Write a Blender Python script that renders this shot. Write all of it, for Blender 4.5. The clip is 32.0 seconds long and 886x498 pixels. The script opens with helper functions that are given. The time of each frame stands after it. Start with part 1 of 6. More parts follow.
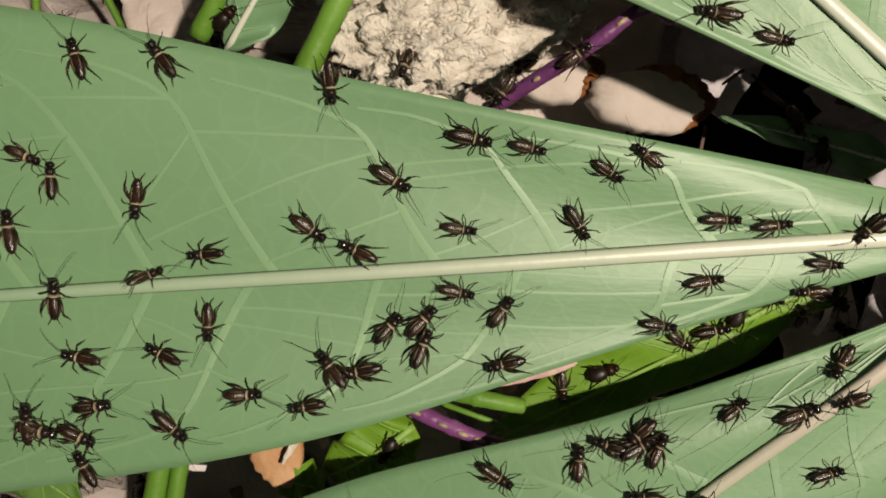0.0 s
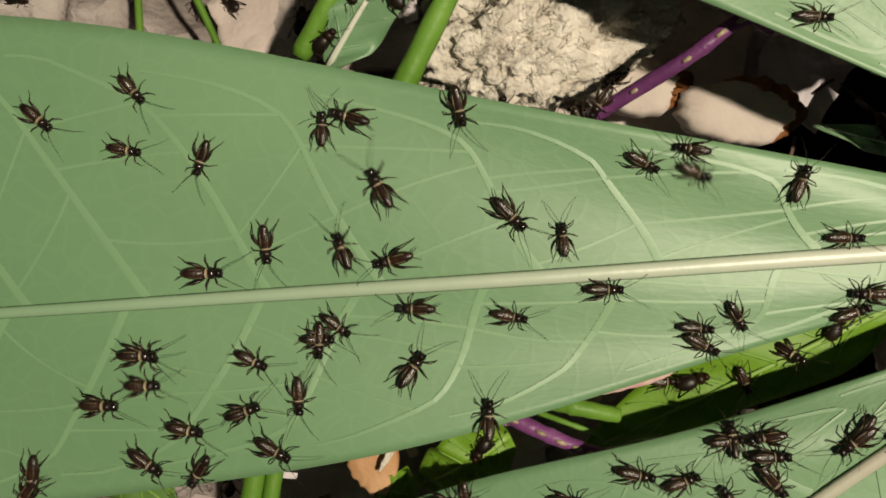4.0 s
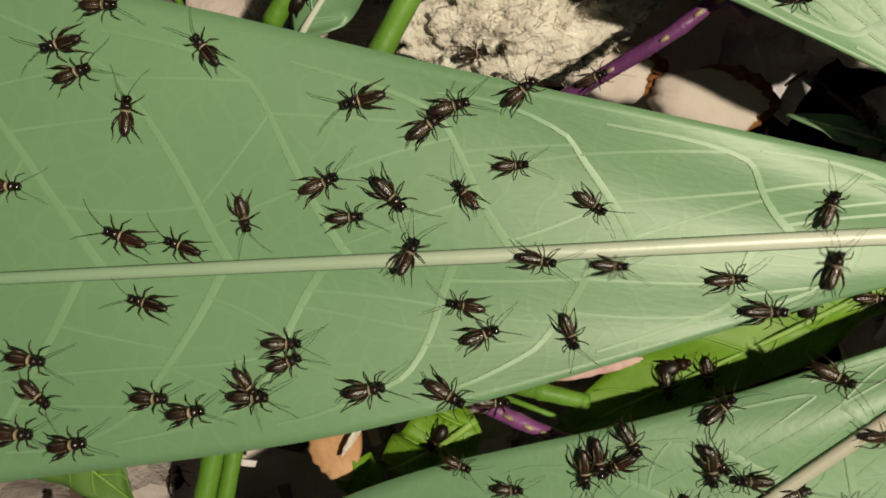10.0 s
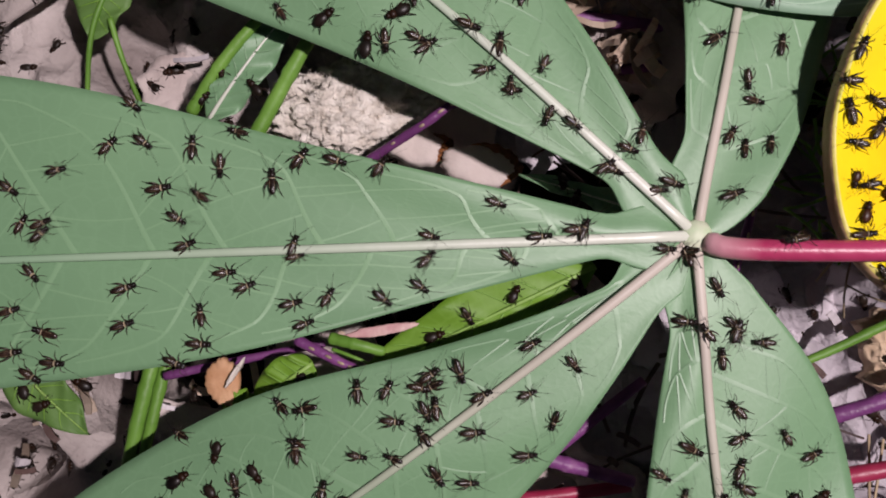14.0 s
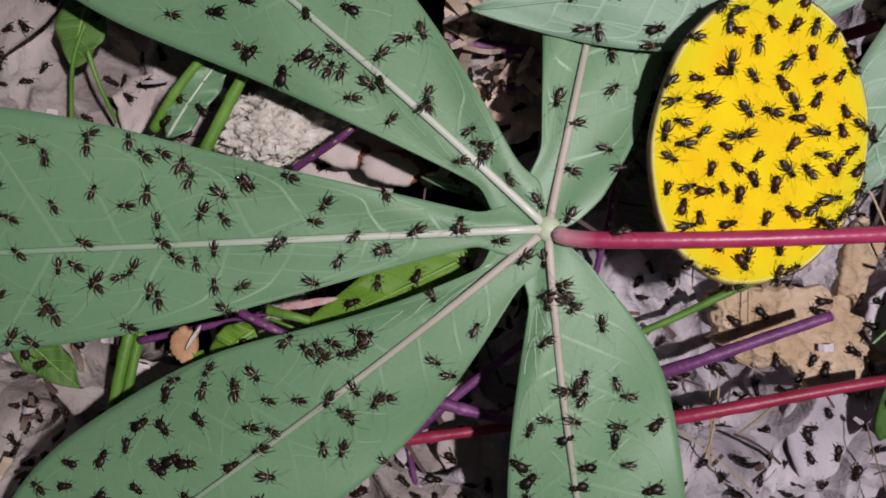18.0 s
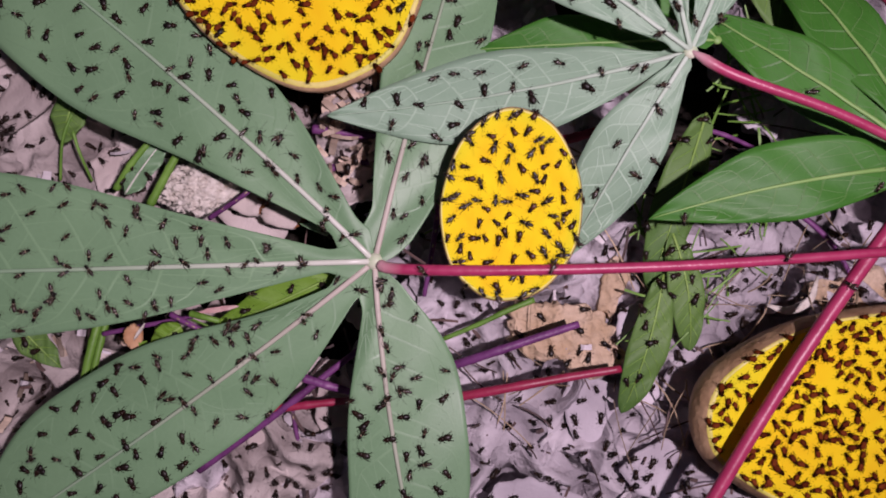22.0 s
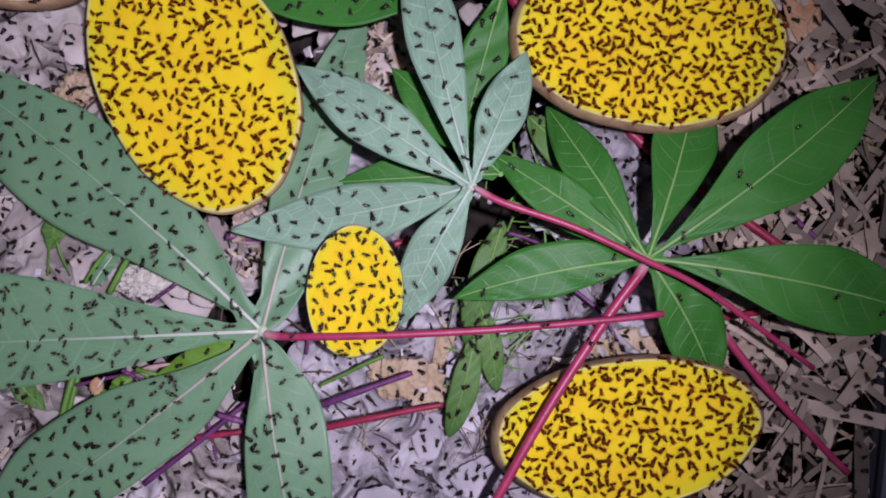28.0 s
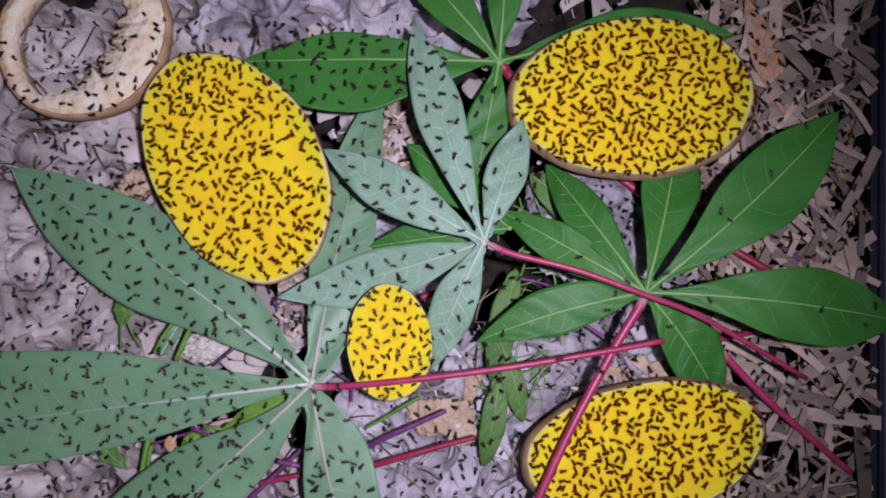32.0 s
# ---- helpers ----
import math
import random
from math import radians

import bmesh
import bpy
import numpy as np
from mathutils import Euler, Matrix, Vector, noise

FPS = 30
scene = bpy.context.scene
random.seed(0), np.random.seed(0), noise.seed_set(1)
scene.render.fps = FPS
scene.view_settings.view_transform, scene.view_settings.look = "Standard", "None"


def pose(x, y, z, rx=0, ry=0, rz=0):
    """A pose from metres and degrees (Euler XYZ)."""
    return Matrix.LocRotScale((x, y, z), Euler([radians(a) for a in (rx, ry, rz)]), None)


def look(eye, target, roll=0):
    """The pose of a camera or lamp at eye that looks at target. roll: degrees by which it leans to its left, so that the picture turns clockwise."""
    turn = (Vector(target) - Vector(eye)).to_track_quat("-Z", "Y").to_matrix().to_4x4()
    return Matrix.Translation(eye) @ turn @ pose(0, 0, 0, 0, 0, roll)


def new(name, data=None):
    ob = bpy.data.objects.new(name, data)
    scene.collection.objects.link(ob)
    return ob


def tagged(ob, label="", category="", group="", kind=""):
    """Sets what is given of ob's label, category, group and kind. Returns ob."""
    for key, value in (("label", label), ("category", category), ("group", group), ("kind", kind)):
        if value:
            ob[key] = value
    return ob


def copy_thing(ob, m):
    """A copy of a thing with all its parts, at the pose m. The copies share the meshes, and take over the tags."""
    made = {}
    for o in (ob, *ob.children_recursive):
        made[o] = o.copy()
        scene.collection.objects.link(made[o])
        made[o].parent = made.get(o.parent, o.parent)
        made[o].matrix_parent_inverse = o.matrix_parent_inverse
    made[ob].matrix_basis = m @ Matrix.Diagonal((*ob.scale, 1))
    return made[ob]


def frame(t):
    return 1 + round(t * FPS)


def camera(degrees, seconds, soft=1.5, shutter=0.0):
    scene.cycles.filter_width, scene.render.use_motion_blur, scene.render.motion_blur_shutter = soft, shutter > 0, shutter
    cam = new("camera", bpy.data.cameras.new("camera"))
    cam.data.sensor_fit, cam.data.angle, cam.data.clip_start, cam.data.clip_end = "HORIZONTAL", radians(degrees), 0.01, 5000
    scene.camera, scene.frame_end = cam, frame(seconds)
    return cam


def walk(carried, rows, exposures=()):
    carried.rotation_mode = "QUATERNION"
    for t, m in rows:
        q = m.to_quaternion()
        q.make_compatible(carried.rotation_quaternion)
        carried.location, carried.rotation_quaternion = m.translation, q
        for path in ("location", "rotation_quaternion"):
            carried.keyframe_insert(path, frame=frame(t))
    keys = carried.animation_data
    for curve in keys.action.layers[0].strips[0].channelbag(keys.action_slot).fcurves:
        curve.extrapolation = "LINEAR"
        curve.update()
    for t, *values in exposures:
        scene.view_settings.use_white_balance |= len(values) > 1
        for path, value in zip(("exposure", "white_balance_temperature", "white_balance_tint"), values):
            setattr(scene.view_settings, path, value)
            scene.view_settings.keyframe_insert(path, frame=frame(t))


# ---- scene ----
PATH = [
    (0, -0.1451, -0.0754, 0.1307, -5.91, -0.06, 3.38),
    (0.5, -0.1456, -0.0757, 0.1320, -5.44, 0.09, 3.25),
    (1, -0.1448, -0.0772, 0.1315, -4.89, 0.80, 3.60),
    (1.5, -0.1449, -0.0777, 0.1337, -4.27, 2.90, 3.74),
    (2, -0.1455, -0.0764, 0.1367, -3.75, 4.75, 3.80),
    (2.5, -0.1477, -0.0759, 0.1373, -3.94, 5.20, 3.60),
    (4.5, -0.1520, -0.0768, 0.1287, -5.06, 2.17, 2.78),
    (5, -0.1507, -0.0808, 0.1233, -5.27, 1.65, 2.84),
    (5.5, -0.1501, -0.0821, 0.1200, -5.33, 1.12, 3.04),
    (6, -0.1501, -0.0816, 0.1206, -5.43, 1.33, 3.28),
    (6.5, -0.1490, -0.0813, 0.1219, -5.47, 1.00, 3.50),
    (7, -0.1482, -0.0799, 0.1236, -5.42, 0.58, 3.77),
    (7.5, -0.1487, -0.0799, 0.1244, -5.49, 0.55, 3.80),
    (8, -0.1482, -0.0780, 0.1260, -5.12, 1.06, 3.72),
    (8.5, -0.1493, -0.0762, 0.1278, -5.03, 1.46, 3.64),
    (9, -0.1499, -0.0771, 0.1272, -5.13, 1.35, 3.70),
    (9.5, -0.1506, -0.0770, 0.1280, -4.95, 1.14, 3.83),
    (10, -0.1520, -0.0803, 0.1307, -4.11, 0.74, 4.37),
    (10.5, -0.1486, -0.0811, 0.1418, -2.42, -0.26, 5.57),
    (11, -0.1427, -0.0837, 0.1560, -1.16, -0.82, 5.85),
    (11.5, -0.1383, -0.0857, 0.1715, 0.44, -0.18, 6.26),
    (12, -0.1320, -0.0871, 0.1835, 0.95, 0.04, 6.14),
    (12.5, -0.1286, -0.0850, 0.1887, 1.18, -0.34, 6.11),
    (13, -0.1273, -0.0862, 0.1912, 1.30, -0.78, 5.79),
    (13.5, -0.1274, -0.0876, 0.1905, 1.45, -0.57, 5.58),
    (14, -0.1244, -0.0895, 0.1924, 1.73, -0.75, 5.34),
    (14.5, -0.1199, -0.0923, 0.1938, 1.61, -0.97, 5.04),
    (16.5, -0.1078, -0.0860, 0.2140, -0.29, -0.01, 5.51),
    (17, -0.1077, -0.0828, 0.2205, -0.85, -0.36, 5.31),
    (17.5, -0.1046, -0.0813, 0.2288, -1.10, -0.57, 5.12),
    (18, -0.1017, -0.0815, 0.2343, -1.02, -0.23, 4.83),
    (18.5, -0.0958, -0.0815, 0.2460, -0.45, -0.29, 4.81),
    (19, -0.0906, -0.0850, 0.2611, -0.23, 0.39, 4.60),
    (19.5, -0.0862, -0.0884, 0.2795, -0.26, 0.94, 4.97),
    (20, -0.0783, -0.0888, 0.2949, 0.15, 0.64, 5.22),
    (20.5, -0.0739, -0.0862, 0.3049, 0.76, 0.85, 4.93),
    (21, -0.0666, -0.0837, 0.3127, 0.60, 0.64, 5.31),
    (21.5, -0.0589, -0.0788, 0.3222, 0.65, -0.23, 5.61),
    (22, -0.0548, -0.0745, 0.3315, 0.61, -0.48, 5.79),
    (22.5, -0.0519, -0.0712, 0.3417, 0.97, -0.51, 5.86),
    (23, -0.0491, -0.0711, 0.3528, 1.58, -0.13, 6.01),
    (23.5, -0.0421, -0.0737, 0.3686, 2.49, 0.01, 6.06),
    (24, -0.0343, -0.0774, 0.3831, 3.09, 0.26, 5.87),
    (24.5, -0.0271, -0.0791, 0.3957, 3.36, 0.58, 5.78),
    (25, -0.0198, -0.0776, 0.4082, 3.47, 0.50, 5.62),
    (25.5, -0.0146, -0.0744, 0.4174, 3.45, 0.80, 5.61),
    (27.5, 0.0079, -0.0666, 0.4562, 4.30, 0.21, 5.08),
    (28, 0.0130, -0.0603, 0.4625, 4.39, -0.27, 4.92),
    (28.5, 0.0154, -0.0545, 0.4693, 4.79, -0.76, 4.98),
    (29, 0.0170, -0.0513, 0.4744, 4.88, -1.33, 4.86),
    (29.5, 0.0165, -0.0502, 0.4769, 4.85, -1.28, 4.41),
    (30, 0.0149, -0.0479, 0.4787, 5.71, -0.64, 2.86),
    (30.5, 0.0135, -0.0490, 0.4858, 6.21, -0.10, 1.47),
    (31, 0.0144, -0.0512, 0.4960, 6.73, 0.39, 0.68),
    (31.5, 0.0178, -0.0540, 0.5067, 7.11, 0.96, 0.35),
    (32, 0.0202, -0.0579, 0.5198, 7.07, 2.40, 0.42),
]
cam = camera(57.0, 32.0, soft=1.8, shutter=0.4)
walk(cam, [(t, pose(*p)) for t, *p in PATH],
     [(0, -0.10, 8000, 11), (2.5, -0.14, 8000, 11), (6, -0.18, 8700, 1), (9, -0.19, 8700, 1), (10.5, -0.19, 7800, 8), (11.5, -0.18, 6900, 18),
      (13, -0.16, 6500, 26), (14.5, -0.18, 6500, 27), (17, -0.51, 6300, 19), (19, -0.45, 6300, 25), (20, -0.40, 6300, 32), (21, -0.42, 6400, 44),
      (23, -0.46, 6350, 46), (25, -0.46, 6250, 45), (27.5, -0.46, 5600, 33), (30, -0.42, 5650, 33), (32, -0.44, 5550, 32)])

# ---- light: a hand torch beside the lens, night all round ----
world = bpy.data.worlds.new("night")
scene.world = world
world.use_nodes = True
bg = world.node_tree.nodes["Background"]
bg.inputs[0].default_value = (0.5, 0.55, 0.7, 1)
bg.inputs[1].default_value = 0.06
torch = bpy.data.lights.new("torch", "SPOT")
torch.energy, torch.spot_size, torch.spot_blend, torch.shadow_soft_size = 20.5, radians(82), 1.0, 0.011
torch.color = (1.0, 0.97, 0.92)
torch_ob = new("torch", torch)
torch_ob.matrix_world = look((0.100, -0.055, 0.62), (-0.10, 0.005, 0.0))


# ---- materials ----
def mat(name, base, second, scale=40.0, rough=0.6, bump=0.2, bump_scale=300.0, third=None, spec=0.4, rand=0.0, island=False, metal=0.0,
        detail=6.0, trans=0.0):
    """A surface of two or three mottled colours, with fine relief."""
    m = bpy.data.materials.new(name)
    m.use_nodes = True
    nt = m.node_tree
    N, L = nt.nodes, nt.links
    b = N["Principled BSDF"]
    tc = N.new("ShaderNodeTexCoord")
    n1 = N.new("ShaderNodeTexNoise")
    n1.inputs["Scale"].default_value, n1.inputs["Detail"].default_value = scale, detail
    L.new(tc.outputs["Object"], n1.inputs["Vector"])
    r = N.new("ShaderNodeValToRGB")
    r.color_ramp.elements[0].position, r.color_ramp.elements[1].position = 0.32, 0.68
    r.color_ramp.elements[0].color, r.color_ramp.elements[1].color = (*base, 1), (*second, 1)
    if third:
        e = r.color_ramp.elements.new(0.86)
        e.color = (*third, 1)
    L.new(n1.outputs["Fac"], r.inputs[0])
    out = r.outputs[0]
    if rand:
        src = N.new("ShaderNodeNewGeometry").outputs["Random Per Island"] if island else N.new("ShaderNodeObjectInfo").outputs["Random"]
        hsv = N.new("ShaderNodeHueSaturation")
        mr = N.new("ShaderNodeMapRange")
        mr.inputs[3].default_value, mr.inputs[4].default_value = 1 - rand, 1 + rand
        L.new(src, mr.inputs[0])
        L.new(mr.outputs[0], hsv.inputs["Value"])
        L.new(out, hsv.inputs["Color"])
        out = hsv.outputs[0]
    L.new(out, b.inputs["Base Color"])
    b.inputs["Roughness"].default_value, b.inputs["Metallic"].default_value = rough, metal
    b.inputs["Specular IOR Level"].default_value = spec
    if trans:
        b.inputs["Subsurface Weight"].default_value = trans
        b.inputs["Subsurface Radius"].default_value = (0.004, 0.003, 0.001)
        b.inputs["Subsurface Scale"].default_value = 1.0
    if bump:
        n2 = N.new("ShaderNodeTexNoise")
        n2.inputs["Scale"].default_value, n2.inputs["Detail"].default_value = bump_scale, 4.0
        L.new(tc.outputs["Object"], n2.inputs["Vector"])
        bp = N.new("ShaderNodeBump")
        bp.inputs["Strength"].default_value, bp.inputs["Distance"].default_value = bump, 0.001
        L.new(n2.outputs["Fac"], bp.inputs["Height"])
        L.new(bp.outputs[0], b.inputs["Normal"])
    return m


def leaf_mat(name, base, second, net, rough, spec):
    """A leaf blade: broad mottling, and the fine net of the smallest veins between the ribs."""
    m = mat(name, base, second, 22.0, rough, 0.0, spec=spec)
    N, L = m.node_tree.nodes, m.node_tree.links
    b = N["Principled BSDF"]
    tc = next(n for n in N if n.type == "TEX_COORD")
    ramp = next(n for n in N if n.type == "VALTORGB")
    v = N.new("ShaderNodeTexVoronoi")
    v.feature = "DISTANCE_TO_EDGE"
    v.inputs["Scale"].default_value = 260.0
    wob = N.new("ShaderNodeTexNoise")
    wob.inputs["Scale"].default_value = 90.0
    add = N.new("ShaderNodeMixRGB")
    add.blend_type, add.inputs[0].default_value = "ADD", 0.006
    L.new(tc.outputs["Object"], wob.inputs["Vector"])
    L.new(tc.outputs["Object"], add.inputs[1])
    L.new(wob.outputs["Color"], add.inputs[2])
    L.new(add.outputs[0], v.inputs["Vector"])
    mr = N.new("ShaderNodeMapRange")
    mr.inputs[1].default_value, mr.inputs[2].default_value = 0.0, 0.09
    mr.inputs[3].default_value, mr.inputs[4].default_value = 0.16, 0.0
    L.new(v.outputs["Distance"], mr.inputs[0])
    mix = N.new("ShaderNodeMixRGB")
    mix.inputs[2].default_value = (*net, 1)
    L.new(mr.outputs[0], mix.inputs[0])
    L.new(ramp.outputs[0], mix.inputs[1])
    L.new(mix.outputs[0], b.inputs["Base Color"])
    n2 = N.new("ShaderNodeTexNoise")
    n2.inputs["Scale"].default_value = 120.0
    addh = N.new("ShaderNodeMath")
    L.new(n2.outputs["Fac"], addh.inputs[0])
    L.new(mr.outputs[0], addh.inputs[1])
    bp = N.new("ShaderNodeBump")
    bp.inputs["Strength"].default_value, bp.inputs["Distance"].default_value = 0.05, 0.0008
    L.new(addh.outputs[0], bp.inputs["Height"])
    L.new(bp.outputs[0], b.inputs["Normal"])
    return m


M_PALE = leaf_mat("leaf_underside", (0.138, 0.272, 0.140), (0.163, 0.312, 0.160), (0.20, 0.37, 0.20), 0.48, 0.75)
M_SILVER = leaf_mat("silvery_leaf_underside", (0.21, 0.345, 0.235), (0.25, 0.39, 0.27), (0.30, 0.44, 0.31), 0.5, 0.35)
M_RIBS = mat("silvery_midrib", (0.42, 0.54, 0.42), (0.52, 0.62, 0.52), 60, 0.55, 0.1, 400)
M_VEINS = mat("silvery_vein", (0.285, 0.435, 0.305), (0.32, 0.47, 0.34), 60, 0.55, 0.1, 400)
M_DARK = leaf_mat("leaf_upper_side", (0.030, 0.152, 0.017), (0.047, 0.200, 0.025), (0.062, 0.23, 0.035), 0.5, 0.3)
M_BRIGHT = leaf_mat("leaf_yellow_green", (0.10, 0.22, 0.016), (0.155, 0.31, 0.032), (0.19, 0.36, 0.06), 0.5, 0.3)
# Pale rib, whitened further: its blown highlight is partly put into the colour.
M_RIB = mat("pale_midrib", (0.58, 0.62, 0.51), (0.70, 0.70, 0.62), 60, 0.42, 0.1, 400, spec=0.8)
# Two copies of one vein colour: the paler holds the contrast of close light.
M_VEIN = mat("pale_vein", (0.170, 0.322, 0.166), (0.197, 0.356, 0.190), 60, 0.48, 0.0, 400, spec=0.75)
M_VEINF = mat("faint_vein", (0.148, 0.285, 0.148), (0.172, 0.322, 0.169), 60, 0.48, 0.0, 400, spec=0.75)
M_RIBP = mat("pinkish_midrib", (0.46, 0.40, 0.34), (0.56, 0.50, 0.43), 60, 0.5, 0.1, 400)
M_RIBD = mat("green_midrib", (0.18, 0.36, 0.09), (0.25, 0.42, 0.13), 60, 0.5, 0.1, 400)
M_VEIND = mat("green_vein", (0.052, 0.168, 0.030), (0.066, 0.195, 0.037), 60, 0.5, 0.1, 400)

M_PINK = mat("pink_petiole", (0.36, 0.025, 0.085), (0.46, 0.05, 0.13), 120, 0.38, 0.15, 500, third=(0.52, 0.13, 0.22), spec=0.5)


def fade(m, far, near_r, far_r):
    """Lets a rib's colour pass into another one away from the leaf's hub."""
    N, L = m.node_tree.nodes, m.node_tree.links
    b = N["Principled BSDF"]
    tc = next(n for n in N if n.type == "TEX_COORD")
    old = b.inputs["Base Color"].links[0].from_socket
    d = N.new("ShaderNodeVectorMath")
    d.operation = "LENGTH"
    L.new(tc.outputs["Object"], d.inputs[0])
    mr = N.new("ShaderNodeMapRange")
    mr.inputs[1].default_value, mr.inputs[2].default_value = near_r, far_r
    L.new(d.outputs["Value"], mr.inputs[0])
    mix = N.new("ShaderNodeMixRGB")
    mix.inputs[2].default_value = (*far, 1)
    L.new(mr.outputs[0], mix.inputs[0])
    L.new(old, mix.inputs[1])
    L.new(mix.outputs[0], b.inputs["Base Color"])


# The first fade keeps that painted highlight to the hub end.
fade(M_RIB, (0.25, 0.40, 0.25), 0.02, 0.125)
fade(M_RIBP, (0.25, 0.37, 0.24), 0.02, 0.11)
fade(M_PINK, (0.60, 0.36, 0.38), 0.012, 0.002)
fade(M_RIBS, (0.29, 0.43, 0.305), 0.01, 0.09)
M_HUB = mat("pale_hub", (0.45, 0.58, 0.36), (0.62, 0.60, 0.48), 180, 0.5, 0.15, 500)
M_RED = mat("red_stalk", (0.27, 0.015, 0.045), (0.36, 0.03, 0.08), 120, 0.42, 0.15, 500, spec=0.5)
M_PURPLE = mat("purple_twig", (0.12, 0.03, 0.115), (0.21, 0.06, 0.20), 150, 0.45, 0.3, 700, third=(0.36, 0.20, 0.30))
M_FLESH = mat("pumpkin_flesh", (0.87, 0.545, 0.0005), (0.91, 0.69, 0.001), 2.6, 0.7, 0.10, 24, third=(0.90, 0.72, 0.010), spec=0.10)


def greener_rim(m):
    """Turns the flesh to a greenish yellow towards the rind, unevenly."""
    N, L = m.node_tree.nodes, m.node_tree.links
    b = N["Principled BSDF"]
    tc = next(n for n in N if n.type == "TEX_COORD")
    old = b.inputs["Base Color"].links[0].from_socket
    flat = N.new("ShaderNodeVectorMath")
    flat.operation = "MULTIPLY"
    flat.inputs[1].default_value = (1, 1, 0)
    far = N.new("ShaderNodeVectorMath")
    far.operation = "LENGTH"
    patch = N.new("ShaderNodeTexNoise")
    patch.inputs["Scale"].default_value = 1.6
    both = N.new("ShaderNodeMath")
    both.operation = "MULTIPLY_ADD"
    both.inputs[1].default_value = 0.5
    mr = N.new("ShaderNodeMapRange")
    mr.inputs[1].default_value, mr.inputs[2].default_value, mr.inputs[4].default_value = 0.98, 1.28, 0.75
    mix = N.new("ShaderNodeMixRGB")
    mix.inputs[2].default_value = (0.66, 0.64, 0.012, 1)
    L.new(tc.outputs["Object"], flat.inputs[0])
    L.new(flat.outputs[0], far.inputs[0])
    L.new(tc.outputs["Object"], patch.inputs["Vector"])
    L.new(patch.outputs["Fac"], both.inputs[0])
    L.new(far.outputs["Value"], both.inputs[2])
    L.new(both.outputs[0], mr.inputs[0])
    L.new(mr.outputs[0], mix.inputs[0])
    L.new(old, mix.inputs[1])
    L.new(mix.outputs[0], b.inputs["Base Color"])


greener_rim(M_FLESH)
M_EDGE = mat("pumpkin_green_edge", (0.55, 0.52, 0.05), (0.78, 0.66, 0.22), 60, 0.45, 0.3, 500)
M_RIND = mat("pumpkin_rind", (0.33, 0.19, 0.095), (0.54, 0.35, 0.20), 90, 0.65, 0.7, 320, third=(0.12, 0.065, 0.035))
M_DRYFLESH = mat("dried_flesh", (0.80, 0.60, 0.36), (0.88, 0.78, 0.62), 60, 0.75, 0.7, 350, third=(0.45, 0.24, 0.09))
M_SCRAP = mat("pitted_scrap", (0.46, 0.31, 0.18), (0.66, 0.50, 0.36), 90, 0.8, 0.9, 350, third=(0.26, 0.14, 0.07))
# Mottled pulp; its dark tones also stand in for shaded folds and cracks.
M_PAPER = mat("pulp_paper", (0.19, 0.165, 0.185), (0.66, 0.60, 0.64), 22, 0.9, 0.6, 650, third=(0.36, 0.30, 0.26), spec=0.15)
M_PAPERW = mat("warm_pulp_paper", (0.20, 0.165, 0.155), (0.68, 0.60, 0.57), 22, 0.9, 0.6, 600, third=(0.33, 0.23, 0.15), spec=0.15)


def crease(m, scale, depth):
    """Adds the sharp folds of crumpled paper to a material's relief."""
    N, L = m.node_tree.nodes, m.node_tree.links
    tc = next(n for n in N if n.type == "TEX_COORD")
    fine = next(n for n in N if n.type == "BUMP")
    wob = N.new("ShaderNodeTexNoise")
    wob.inputs["Scale"].default_value = scale * 0.8
    add = N.new("ShaderNodeMixRGB")
    add.blend_type, add.inputs[0].default_value = "ADD", 0.8 / scale
    v = N.new("ShaderNodeTexVoronoi")
    v.inputs["Scale"].default_value = scale
    L.new(tc.outputs["Object"], wob.inputs["Vector"])
    L.new(tc.outputs["Object"], add.inputs[1])
    L.new(wob.outputs["Color"], add.inputs[2])
    L.new(add.outputs[0], v.inputs["Vector"])
    bp = N.new("ShaderNodeBump")
    bp.inputs["Strength"].default_value, bp.inputs["Distance"].default_value = 0.9, depth
    L.new(v.outputs["Distance"], bp.inputs["Height"])
    L.new(bp.outputs[0], fine.inputs["Normal"])


crease(M_PAPER, 55.0, 0.009)
crease(M_PAPERW, 60.0, 0.008)
M_SHARD = mat("torn_pulp", (0.36, 0.32, 0.355), (0.62, 0.565, 0.61), 30, 0.9, 0.35, 900, third=(0.40, 0.34, 0.33), spec=0.12, rand=0.22)
M_SHARDW = mat("warm_torn_pulp", (0.36, 0.295, 0.275), (0.60, 0.52, 0.49), 30, 0.9, 0.35, 900, third=(0.30, 0.21, 0.15), spec=0.12, rand=0.28)
crease(M_SCRAP, 220.0, 0.003)
crease(M_DRYFLESH, 160.0, 0.0016)
# Near-black litter: the leaves' shade in the gaps is put into this colour.
M_SOIL = mat("shade_black_litter", (0.012, 0.010, 0.009), (0.045, 0.036, 0.030), 90, 0.95, 1.0, 300, spec=0.1)
M_STRAW = mat("straw_strip", (0.27, 0.20, 0.15), (0.44, 0.345, 0.275), 50, 0.75, 0.4, 500, rand=0.6, spec=0.25)
M_FLAKE = mat("paper_flake", (0.42, 0.38, 0.40), (0.68, 0.62, 0.64), 90, 0.85, 0.4, 500, rand=0.35, island=True, spec=0.2)
M_DRYGRASS = mat("dry_grass", (0.22, 0.16, 0.10), (0.38, 0.29, 0.19), 50, 0.75, 0.4, 500, rand=0.5, island=True, spec=0.25)
M_CHIP = mat("wood_chip", (0.36, 0.26, 0.19), (0.60, 0.48, 0.38), 90, 0.75, 0.4, 500, rand=0.6, spec=0.25)
